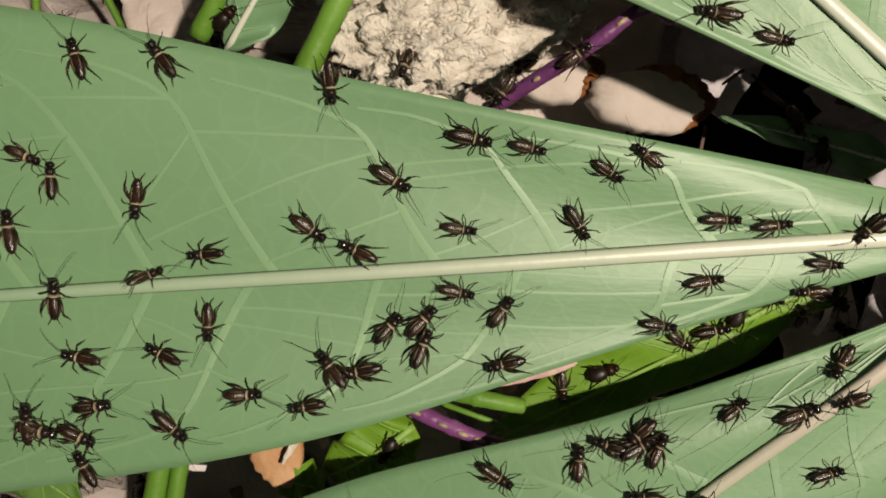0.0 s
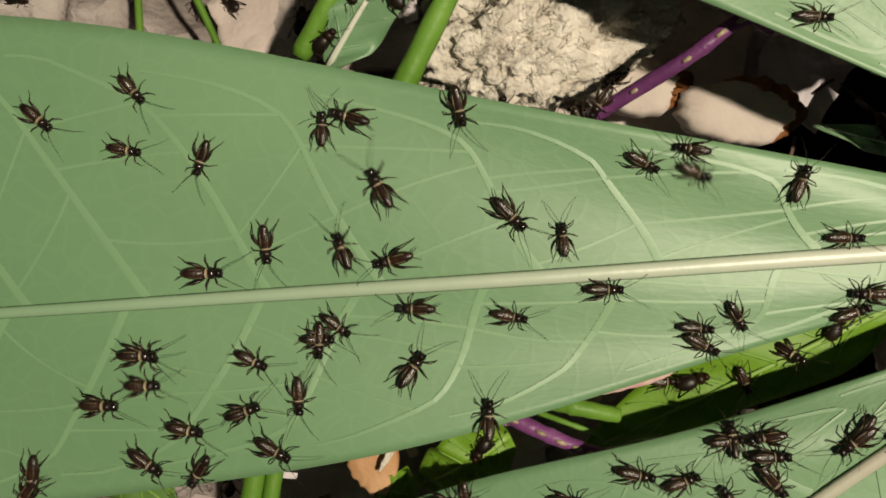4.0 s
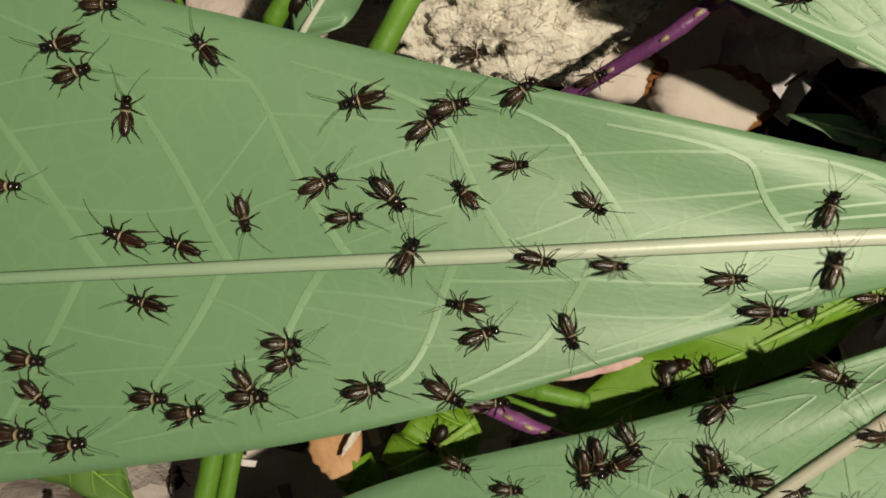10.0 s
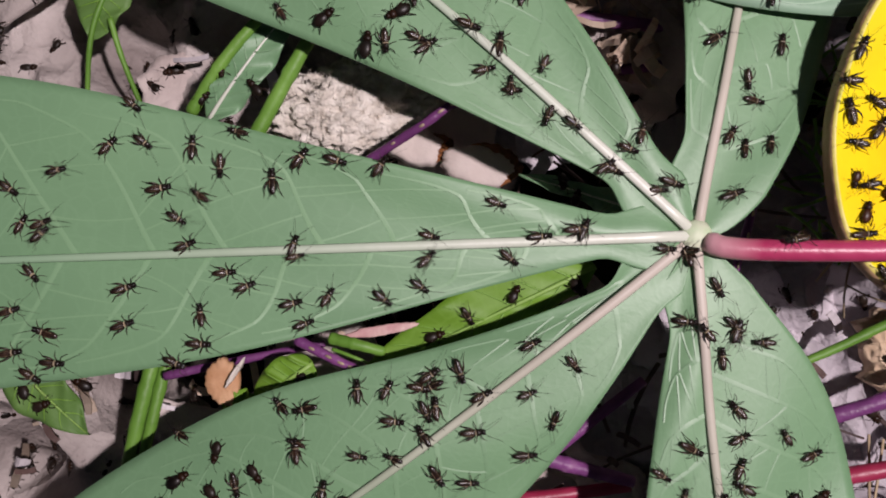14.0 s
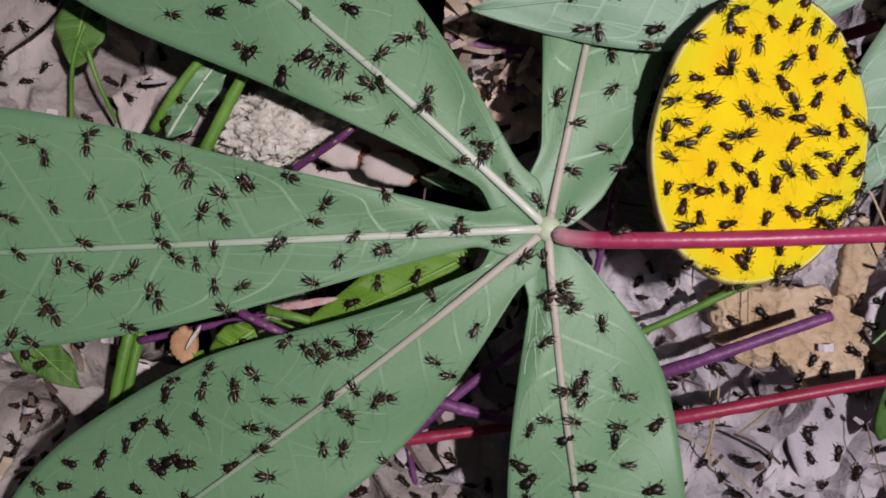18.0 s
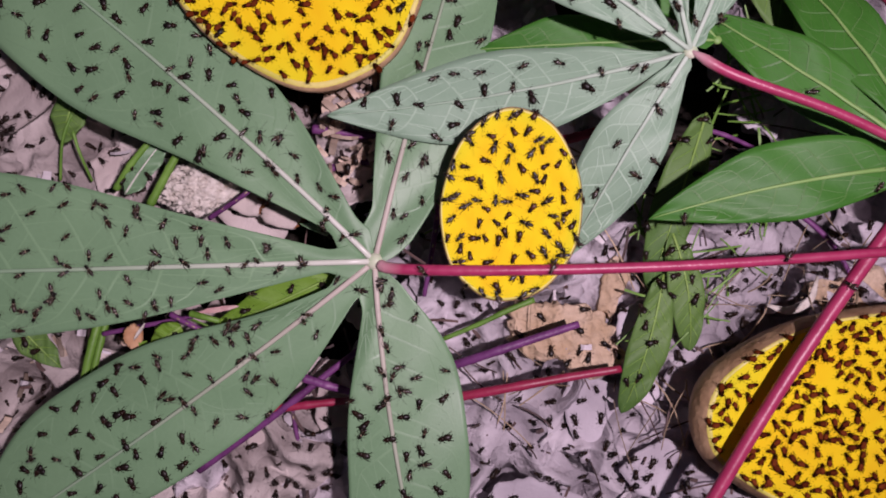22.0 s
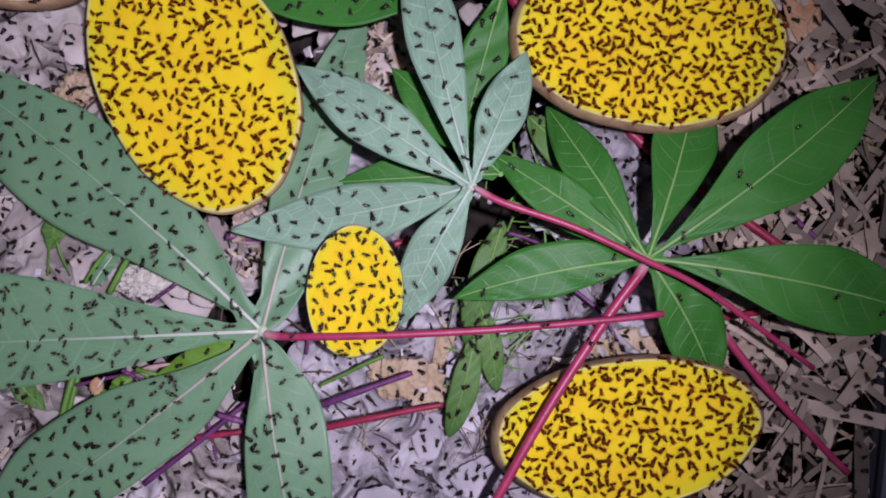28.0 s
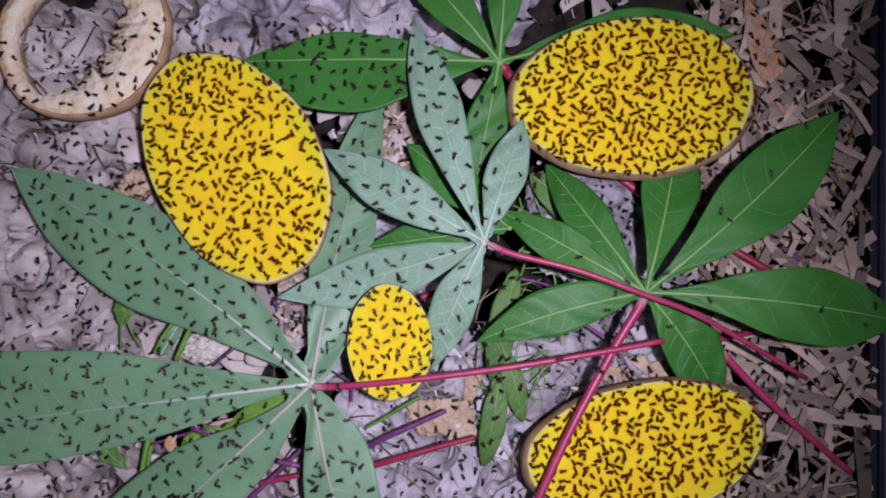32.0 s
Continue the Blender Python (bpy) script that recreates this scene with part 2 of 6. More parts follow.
M_FLUFF = mat("wool_fluff", (0.56, 0.50, 0.43), (0.78, 0.73, 0.66), 220, 0.95, 1.0, 800, spec=0.1)
M_WALL = mat("blue_plaster", (0.50, 0.51, 0.68), (0.62, 0.63, 0.78), 24, 0.75, 0.4, 260, third=(0.46, 0.44, 0.54), spec=0.25)
# Near-black surface of the strip by the wall and the block on the floor.
M_DARKWALL = mat("near_black", (0.010, 0.011, 0.016), (0.022, 0.023, 0.033), 20, 0.5, 0.2, 200)
M_GRASS = mat("grass_stem", (0.08, 0.20, 0.02), (0.15, 0.32, 0.05), 90, 0.5, 0.2, 500)
M_WEED = leaf_mat("weed_green", (0.062, 0.150, 0.030), (0.110, 0.215, 0.052), (0.14, 0.27, 0.07), 0.55, 0.3)
M_RIBG = mat("light_green_rib", (0.18, 0.34, 0.055), (0.24, 0.40, 0.09), 60, 0.5, 0.1, 400)
M_VEING = mat("light_green_vein", (0.14, 0.30, 0.035), (0.18, 0.35, 0.06), 60, 0.5, 0.1, 400)
M_PETAL = mat("pink_petal", (0.46, 0.22, 0.23), (0.68, 0.52, 0.46), 200, 0.6, 0.3, 600)
M_TWIGLET = mat("dark_twiglet", (0.05, 0.03, 0.03), (0.12, 0.07, 0.06), 80, 0.7, 0.3, 500, rand=0.4, island=True)
M_SWARM = mat("crowd_cricket_brown", (0.095, 0.018, 0.005), (0.170, 0.038, 0.010), 300, 0.6, 0.1, 900, rand=0.25, island=True, spec=0.0)
M_SWDARK = mat("crowd_cricket_dark", (0.007, 0.005, 0.004), (0.020, 0.012, 0.008), 300, 0.4, 0.1, 900, rand=0.45, island=True, spec=0.3)
M_SWRED = mat("crowd_cricket_russet", (0.020, 0.006, 0.002), (0.042, 0.012, 0.004), 300, 0.6, 0.0, 900, spec=0.0)
M_SWMID = mat("crowd_cricket_dark_brown", (0.030, 0.009, 0.003), (0.080, 0.024, 0.007), 300, 0.4, 0.1, 900, rand=0.4, island=True, spec=0.35)
M_SWHEAD = mat("crowd_cricket_black", (0.010, 0.005, 0.003), (0.024, 0.009, 0.004), 300, 0.4, 0.0, 900, spec=0.2)
M_BODY = mat("cricket_brown", (0.009, 0.005, 0.0035), (0.034, 0.016, 0.009), 3, 0.27, 0.15, 30, rand=0.5, spec=0.6)
M_BAND = mat("cricket_band", (0.26, 0.20, 0.13), (0.42, 0.34, 0.23), 6, 0.4, 0.1, 30, rand=0.3)
# Paler brown for wing-pad stripes and the painted highlight along the abdomen.
M_STRIPE = mat("cricket_gloss_stripe", (0.075, 0.050, 0.028), (0.14, 0.10, 0.06), 6, 0.35, 0.1, 30, rand=0.3)
M_THORAX = mat("cricket_thorax", (0.010, 0.006, 0.005), (0.022, 0.012, 0.008), 5, 0.25, 0.1, 30, spec=0.5)
M_HEAD = mat("cricket_head", (0.006, 0.004, 0.004), (0.012, 0.008, 0.006), 5, 0.15, 0.0, 30, spec=0.6)
M_LEG = mat("cricket_leg", (0.014, 0.009, 0.006), (0.040, 0.024, 0.014), 4, 0.4, 0.0, 30)
M_HIND = mat("cricket_hind_leg", (0.012, 0.007, 0.005), (0.05, 0.028, 0.014), 3, 0.35, 0.0, 30)
M_DRYLEAF = mat("dry_leaf", (0.42, 0.20, 0.09), (0.62, 0.38, 0.22), 120, 0.7, 0.4, 500, third=(0.25, 0.10, 0.05))
M_SCORCH = mat("scorched_brown", (0.10, 0.030, 0.008), (0.26, 0.095, 0.028), 300, 0.8, 0.4, 700, third=(0.02, 0.010, 0.006))
M_WHITE = mat("white_stone", (0.50, 0.42, 0.38), (0.66, 0.58, 0.54), 60, 0.8, 0.4, 300, third=(0.30, 0.14, 0.05))


# ---- building helpers ----
def part(name, bm, material, parent=None, label="", smooth=True):
    me = bpy.data.meshes.new(name)
    bm.normal_update()
    bm.to_mesh(me)
    bm.free()
    me.materials.append(material)
    if smooth:
        me.polygons.foreach_set("use_smooth", [True] * len(me.polygons))
    ob = new(name, me)
    if parent:
        ob.parent = parent
    if label:
        ob["label"] = label
    return ob


def empty(name, at, label, category, group="", kind=""):
    ob = new(name)
    ob.empty_display_size = 0.01
    ob.location = at
    return tagged(ob, label, category, group, kind)


def local(pts, origin):
    o = Vector(origin)
    return [Vector(p) - o for p in pts]


def smooth_line(pts, n):
    """n + 1 points on a soft curve through pts."""
    pts = [Vector(p) for p in pts]
    if len(pts) == 2:
        return [pts[0].lerp(pts[1], i / n) for i in range(n + 1)]
    q = [pts[0] * 2 - pts[1]] + pts + [pts[-1] * 2 - pts[-2]]
    out = []
    for i in range(n + 1):
        f = i / n * (len(pts) - 1)
        k = min(int(f), len(pts) - 2)
        u = f - k
        a, b, c, d = q[k:k + 4]
        out.append(0.5 * ((2 * b) + (c - a) * u + (2 * a - 5 * b + 4 * c - d) * u * u + (3 * b - a - 3 * c + d) * u ** 3))
    return out


def tube(bm, pts, radii, sides=8, flat=1.0):
    """A closed tube along pts; flat squashes it in z."""
    rings = []
    n = len(pts)
    for i, p in enumerate(pts):
        d = (pts[min(i + 1, n - 1)] - pts[max(i - 1, 0)]).normalized()
        side = d.cross(Vector((0, 0, 1)))
        side = side.normalized() if side.length > 1e-4 else Vector((1, 0, 0))
        up = side.cross(d)
        r = radii(i / (n - 1)) if callable(radii) else radii
        rings.append([bm.verts.new(p + side * (math.cos(a) * r) + up * (math.sin(a) * r * flat)) for a in (2 * math.pi * k / sides for k in range(sides))])
    for a, b in zip(rings, rings[1:]):
        for k in range(sides):
            bm.faces.new((a[k], a[(k + 1) % sides], b[(k + 1) % sides], b[k]))
    bm.faces.new(rings[0][::-1])
    bm.faces.new(rings[-1])


def grid_sheet(bm, rows, thick):
    """A sheet of that thickness over a grid of points."""
    top = [[bm.verts.new(p) for p in r] for r in rows]
    bot = [[bm.verts.new(p - Vector((0, 0, thick))) for p in r] for r in rows]
    n, m = len(rows), len(rows[0])
    for i in range(n - 1):
        for j in range(m - 1):
            bm.faces.new((top[i][j], top[i + 1][j], top[i + 1][j + 1], top[i][j + 1]))
            bm.faces.new((bot[i][j], bot[i][j + 1], bot[i + 1][j + 1], bot[i + 1][j]))
    rim_t = [top[0][j] for j in range(m)] + [top[i][m - 1] for i in range(1, n)] + [top[n - 1][j] for j in range(m - 2, -1, -1)] + [top[i][0] for i in range(n - 2, 0, -1)]
    rim_b = [bot[0][j] for j in range(m)] + [bot[i][m - 1] for i in range(1, n)] + [bot[n - 1][j] for j in range(m - 2, -1, -1)] + [bot[i][0] for i in range(n - 2, 0, -1)]
    for k in range(len(rim_t)):
        l = (k + 1) % len(rim_t)
        bm.faces.new((rim_t[k], rim_t[l], rim_b[l], rim_b[k]))


class Lobe:
    """One finger of a leaf. Its midrib runs from the hub to the tip by way of mid; left and right are its greatest half widths, peak
    where along it they lie. Heights follow z0 at the hub, z1 in the middle and z2 at the tip."""

    def __init__(self, hub, tip, left, right, peak=0.55, bend=0.0, z=(0.04, 0.035, 0.02), cup=0.0, power=1.0, seed=0, web=0.0035):
        self.h, self.t = Vector((*hub, 0)), Vector((*tip, 0))
        d = self.t - self.h
        self.length = d.length
        self.n = Vector((-d.y, d.x, 0)).normalized()
        self.m = (self.h + self.t) / 2 + self.n * bend
        pl, pr = peak if isinstance(peak, tuple) else (peak, peak)
        self.p = (math.log(0.5) / math.log(pl), math.log(0.5) / math.log(pr))
        self.left, self.right, self.z, self.cup, self.seed, self.web = left, right, z, cup, seed, web
        self.q = power if isinstance(power, tuple) else (power, power)

    def centre(self, u):
        a = self.h * (1 - u) ** 2 + self.m * (2 * u * (1 - u)) + self.t * u * u
        z0, z1, z2 = self.z
        a.z = z0 * (1 - u) * (1 - 2 * u) + z1 * 4 * u * (1 - u) + z2 * u * (2 * u - 1)
        return a

    def side(self, u):
        d = (self.m - self.h) * (2 * (1 - u)) + (self.t - self.m) * (2 * u)
        return Vector((-d.y, d.x, 0)).normalized()

    def half(self, u, s):
        w, p = (self.left, self.p[0]) if s > 0 else (self.right, self.p[1])
        w *= math.sin(math.pi * max(u, 1e-4) ** p) ** (self.q[0] if s > 0 else self.q[1]) * (1 + 0.025 * math.sin(u * 19 + self.seed * 2 + s))
        far = u * self.length
        joined = self.web * min(1.0, far / (self.web * 1.3)) * math.exp(-(far / (self.web * 2.7)) ** 4)
        return (max(w, 0) ** 4 + joined ** 4) ** 0.25 + 0.0001

    def at(self, u, v):
        """A place on the blade: u from hub to tip, v from -1 (right edge) to 1 (left edge)."""
        w = self.half(u, v)
        p = self.centre(u) + self.side(u) * (w * v)
        cup = self.cup if not isinstance(self.cup, tuple) else self.cup[0 if v > 0 else 1]
        p.z += cup * abs(v) ** 1.6 * w * min(1.0, u * self.length / 0.05) + 0.0010 * math.sin(u * 17 + self.seed + 2.2 * v) * abs(v) + 0.0003 * math.sin(v * 5 + u * 31 + self.seed)
        return p


def leaf(name, label, hub, z, lobes, petiole, blade, rib, vein, nveins=9, rib_r=0.0017, pet_r=0.0034, pet_mat=None, hub_mat=None, vein_r=0.00036, group="cassava leaves"):
    """A cassava leaf: a blade, a midrib and side veins for each finger, a hub and a petiole."""
    base = Vector((*hub, z))
    root = empty(name, base, label, "leaf", group)
    for lb in lobes:
        nu, nv = (170, 31) if lb.length > 0.15 else (60, 13)
        rows = []
        for i in range(nu + 1):
            u = 0.0 + 0.999 * i / nu
            rows.append(local([lb.at(u, -1 + 2 * j / (nv - 1)) for j in range(nv)], base))
        bm = bmesh.new()
        grid_sheet(bm, rows, 0.0004)
        blade_ob = part("leaflet", bm, blade, root)
        bm = bmesh.new()
        line = local([lb.at(0.985 * i / 30, 0) + Vector((0, 0, 0.0004)) for i in range(31)], base)
        tube(bm, line, lambda f: rib_r * (1.0 - 0.85 * f) + 0.0001, 8, 0.6)
        main = rib is not M_RIB or lb is lobes[0]
        part("midrib", bm, rib if main or lb is lobes[1] else M_RIBP, blade_ob)
        bm = bmesh.new()
        rnd = random.Random(lb.seed * 7 + 3)
        step = 0.82 / nveins
        for s in (-1, 1):
            laterals = []
            for k in range(nveins):
                u0 = 0.08 + step * (k + 0.3 * (s > 0) + rnd.uniform(-.18, .18))
                reach = 0.62 * rnd.uniform(0.85, 1.15) * lb.half(u0, s) / lb.length
                wave = rnd.uniform(0, 6.28)
                line = []
                for i in range(17):
                    f = i / 16
                    turn = max(0.0, (f - 0.6) / 0.4)
                    u = u0 + reach * min(f / 0.8, 1.0) + step * (0.85 * turn ** 1.4) + 0.0014 * math.sin(f * 9 + wave)
                    v = 0.86 * math.sin(min(f / 0.92, 1.0) * math.pi / 2) ** 1.1 + 0.012 * math.sin(f * 13 + wave) * f
                    line.append((min(u, 0.975), v))
                laterals.append(line)
                tube(bm, local([lb.at(u, s * v) + Vector((0, 0, 0.00006)) for u, v in line], base), lambda f: vein_r * (1.25 - 0.9 * f), 8, 0.03)
            for one, two in zip(laterals, laterals[1:]):
                for spot in (4, 7, 10):
                    a, b = one[spot + rnd.randint(-1, 1)], two[max(1, spot - rnd.randint(1, 4))]
                    mid = ((a[0] + b[0]) / 2 + rnd.uniform(-.12, .12) * step, (a[1] + b[1]) / 2 + rnd.uniform(-.05, .05))
                    line = []
                    for i in range(9):
                        f = i / 8
                        line.append([a[c] * (1 - f) ** 2 + mid[c] * 2 * f * (1 - f) + b[c] * f * f for c in (0, 1)])
                    tube(bm, local([lb.at(u, s * v) + Vector((0, 0, 0.00005)) for u, v in line], base), lambda f: vein_r * (0.42 - 0.2 * f * (1 - f)), 6, 0.04)
        # Only the first finger gets the vein colour brightened for glancing light.
        veins = part("vein_net", bm, vein if main else M_VEINF, blade_ob, smooth=False)
        veins["kind"] = "stuff"
    bm = bmesh.new()
    bmesh.ops.create_icosphere(bm, subdivisions=2, radius=rib_r * 3.3, matrix=Matrix.Diagonal((1, 1, 0.5, 1)))
    part("hub", bm, hub_mat or rib, root)
    if petiole:
        bm = bmesh.new()
        pts = smooth_line(petiole, 26)
        tube(bm, local(pts, base), lambda f: pet_r * (1.12 - 0.25 * f) * min(1.0, 0.35 + 9 * f), 12)
        part("petiole", bm, pet_mat or M_PINK, root, "smooth pink petiole")
    return root


def V3(p, z):
    return (p[0], p[1], z)


# ---- setting ----
def heightfield(name, x0, x1, y0, y1, nx, ny, f, material, label):
    bm = bmesh.new()
    rows = [[Vector((x0 + (x1 - x0) * i / nx, y0 + (y1 - y0) * j / ny, 0)) for j in range(ny + 1)] for i in range(nx + 1)]
    for r in rows:
        for p in r:
            p.z = f(p.x, p.y)
    vs = [[bm.verts.new(p) for p in r] for r in rows]
    for i in range(nx):
        for j in range(ny):
            bm.faces.new((vs[i][j], vs[i + 1][j], vs[i + 1][j + 1], vs[i][j + 1]))
    ob = part(name, bm, material)
    return tagged(ob, label, "ground", "", "structure")


def soil(x, y):
    return -0.042 + 0.010 * noise.noise((x * 9, y * 9, 1.0)) + 0.004 * noise.noise((x * 40, y * 40, 4.0))


# Floor coloured almost black, so that gaps between leaves look shaded.
heightfield("ground", -0.7, 0.62, -0.55, 0.5, 130, 110, soil, M_SOIL, "litter and droppings covering the pen floor, blackened for the shade in gaps")


def paper(c, rx, ry, rot, seed, material=None, z=0.0, cups=(), rough=1.8, label="crumpled torn grey pulp paper from an egg tray"):
    """A torn, crumpled sheet of pulp paper with a ragged outline; cups are the round hollows of an egg tray."""
    rnd = random.Random(seed)
    ca, sa = math.cos(radians(rot)), math.sin(radians(rot))
    base = Vector((c[0], c[1], z))
    rings, seg = 56, 150
    bm = bmesh.new()
    def pt(rr, a):
        edge = 1 + 0.22 * noise.noise((math.cos(a) * 1.5 + seed * 3.1, math.sin(a) * 1.5, 7.0)) + 0.09 * noise.noise((math.cos(a) * 6, math.sin(a) * 6, seed))
        x, y = rx * rr * edge * math.cos(a), ry * rr * edge * math.sin(a)
        x, y = x * ca - y * sa, x * sa + y * ca
        X, Y = c[0] + x, c[1] + y
        n1 = noise.noise((X * 17 + seed, Y * 17, 0.3))
        n2 = abs(noise.noise((X * 38, Y * 38 + seed, 2.0)))
        n3 = abs(noise.noise((X * 95 + seed, Y * 95, 5.0)))
        h = rough * (0.008 * n1 - 0.018 * n2 - 0.004 * n3) + 0.005
        for (cx, cy, cr) in cups:
            d = math.hypot(X - cx, Y - cy) / cr
            if d < 1.35:
                h += -0.030 * max(0.0, 1 - d ** 8) + 0.006 * math.exp(-((d - 1.1) / 0.14) ** 2)
        return Vector((x, y, h))
    first = bm.verts.new(pt(0, 0))
    prev = None
    for i in range(1, rings + 1):
        ring = [bm.verts.new(pt(i / rings, 2 * math.pi * k / seg)) for k in range(seg)]
        for k in range(seg):
            if prev:
                bm.faces.new((prev[k], ring[k], ring[(k + 1) % seg], prev[(k + 1) % seg]))
            else:
                bm.faces.new((first, ring[k], ring[(k + 1) % seg]))
        prev = ring
    low = [bm.verts.new(v.co - Vector((0, 0, 0.0016))) for v in prev]
    for k in range(seg):
        bm.faces.new((prev[k], low[k], low[(k + 1) % seg], prev[(k + 1) % seg]))
    ob = part("pulp_paper", bm, material or M_PAPER)
    ob.location = base
    return tagged(ob, label, "paper", "torn paper")


CUPS = [(*(-0.2726, -0.0029), 0.019), (*(-0.2762, 0.0726), 0.018), (*(-0.1432, 0.1499), 0.018), (*(-0.2564, 0.1913), 0.018), (*(-0.3355, 0.0331), 0.019)]
paper((-0.2384, -0.0101), 0.105, 0.085, 20, 1, M_PAPERW, cups=CUPS)
paper((-0.2169, 0.1158), 0.120, 0.075, 10, 2, M_PAPERW, cups=CUPS)
paper((-0.0587, 0.1733), 0.120, 0.055, 5, 3, cups=CUPS)
paper((-0.0012, -0.1323), 0.085, 0.060, -15, 4)
paper((0.0492, -0.1000), 0.055, 0.060, 40, 5, z=0.002)
paper((0.0779, -0.0568), 0.055, 0.040, 10, 6, z=0.001)
paper((0.0959, 0.0151), 0.035, 0.045, 60, 7, z=0.001)
paper((-0.2456, -0.1575), 0.085, 0.055, -10, 8, M_PAPERW)
paper((-0.1378, -0.1647), 0.07, 0.05, 15, 9, M_PAPERW)
paper((-0.0515, -0.1934), 0.09, 0.06, 0, 10, M_PAPER)
paper((0.1606, 0.0259), 0.04, 0.03, 60, 11)
paper((-0.0299, -0.0712), 0.05, 0.03, 0, 14, z=-0.003)
paper((-0.1000, -0.0396), 0.020, 0.020, 0, 15, z=-0.003)
paper((-0.0515, 0.0403), 0.035, 0.030, 0, 17, z=-0.006)
paper((-0.0083, -0.0101), 0.035, 0.022, 20, 18, z=-0.006)
paper((0.0815, 0.0403), 0.032, 0.026, 20, 19, z=-0.005)
paper((0.1319, -0.0424), 0.040, 0.028, 0, 20, z=-0.005)
paper((-0.0893, -0.0360), 0.020, 0.022, 0, 22, M_PAPERW, z=0.010, rough=1.0)
paper((-0.0484, -0.0861), 0.016, 0.016, 0, 23, z=0.004, rough=1.2)
paper((-0.0443, 0.0906), 0.028, 0.028, 0, 21, M_PAPERW, z=-0.002)
paper((-0.1629, -0.0640), 0.022, 0.014, 30, 16, M_PAPERW, z=-0.004)


def shard(c, rx, ry, rot, seed, material, z):
    """A flat torn piece of tray: straight tears, a slight curl and a tilt."""
    rnd = random.Random(seed)
    corners = rnd.randint(5, 8)
    turn = rnd.uniform(0, 1)
    reach = [rnd.uniform(0.62, 1.12) for _ in range(corners)]
    tilt = (rnd.uniform(-0.16, 0.16), rnd.uniform(-0.16, 0.16))
    ca, sa = math.cos(radians(rot)), math.sin(radians(rot))
    seg, rings = 48, 7
    edge = []
    for k in range(seg):
        f = (k / seg * corners + turn) % corners
        i, u = int(f), f - int(f)
        a0, a1 = 2 * math.pi * (i - turn) / corners, 2 * math.pi * (i + 1 - turn) / corners
        p0 = Vector((math.cos(a0), math.sin(a0), 0)) * reach[i]
        p1 = Vector((math.cos(a1), math.sin(a1), 0)) * reach[(i + 1) % corners]
        p = p0.lerp(p1, u)
        edge.append(p * (1 + 0.07 * noise.noise((p.x * 5, p.y * 5, seed)) + 0.04 * noise.noise((p.x * 17, p.y * 17, seed))))
    bm = bmesh.new()

    def pt(p):
        x, y = p.x * rx * ca - p.y * ry * sa, p.x * rx * sa + p.y * ry * ca
        h = x * tilt[0] + y * tilt[1] + 0.0028 * noise.noise((x * 55 + seed, y * 55, 1.0)) + 0.0012 * abs(noise.noise((x * 140, y * 140 + seed, 3.0))) + 0.004 * p.length ** 3 * noise.noise((seed, p.x * 1.3, p.y * 1.3))
        return Vector((x, y, h))
    mid = bm.verts.new(pt(Vector((0, 0, 0))))
    prev = None
    for i in range(1, rings + 1):
        ring = [bm.verts.new(pt(e * (i / rings))) for e in edge]
        for k in range(seg):
            l = (k + 1) % seg
            bm.faces.new((prev[k], ring[k], ring[l], prev[l]) if prev else (mid, ring[k], ring[l]))
        prev = ring
    low = [bm.verts.new(v.co - Vector((0, 0, 0.0014))) for v in prev]
    for k in range(seg):
        bm.faces.new((prev[k], low[k], low[(k + 1) % seg], prev[(k + 1) % seg]))
    ob = part("paper_shard", bm, material)
    ob.location = (c[0], c[1], z)
    return tagged(ob, "flat torn shard of pale pulp paper", "paper", "torn paper")


def shards():
    rnd = random.Random(61)
    for i in range(150):
        x, y = rnd.uniform(-0.29, 0.15), rnd.uniform(-0.21, 0.18)
        warm = x < -0.08 or y > 0.05
        r = rnd.uniform(0.008, 0.024)
        shard((x, y), r, r * rnd.uniform(0.45, 0.9), rnd.uniform(0, 180), 100 + i, M_SHARDW if warm else M_SHARD, rnd.uniform(-0.006, 0.007))


shards()


def wall_block(name, x0, x1, y0, y1, z0, z1, material, label):
    bm = bmesh.new()
    bmesh.ops.create_cube(bm, size=1, matrix=Matrix.Translation(((x0 + x1) / 2, (y0 + y1) / 2, (z0 + z1) / 2)) @ Matrix.Diagonal((x1 - x0, y1 - y0, z1 - z0, 1)))
    bmesh.ops.bevel(bm, geom=bm.edges[:], offset=0.004, segments=2, affect="EDGES")
    ob = part(name, bm, material, smooth=False)
    ob.matrix_world = Matrix.Translation((-0.002, 0, 0)) @ Matrix.Rotation(radians(-3.4), 4, "Z")
    return tagged(ob, label, "wall", "", "structure")


wall_block("wall_east", 0.2775, 0.40, -0.5, 0.5, -0.06, 0.012, M_WALL, "low blue-grey plastered wall along the edge of the pen")
wall_block("wall_lining", 0.268, 0.2770, -0.5, 0.5, -0.06, 0.004, M_DARKWALL, "near-black strip along the foot of the wall")
wall_block("floor_sheet", 0.17, 0.262, -0.30, -0.142, -0.05, -0.008, M_DARKWALL, "near-black block on the pen floor")


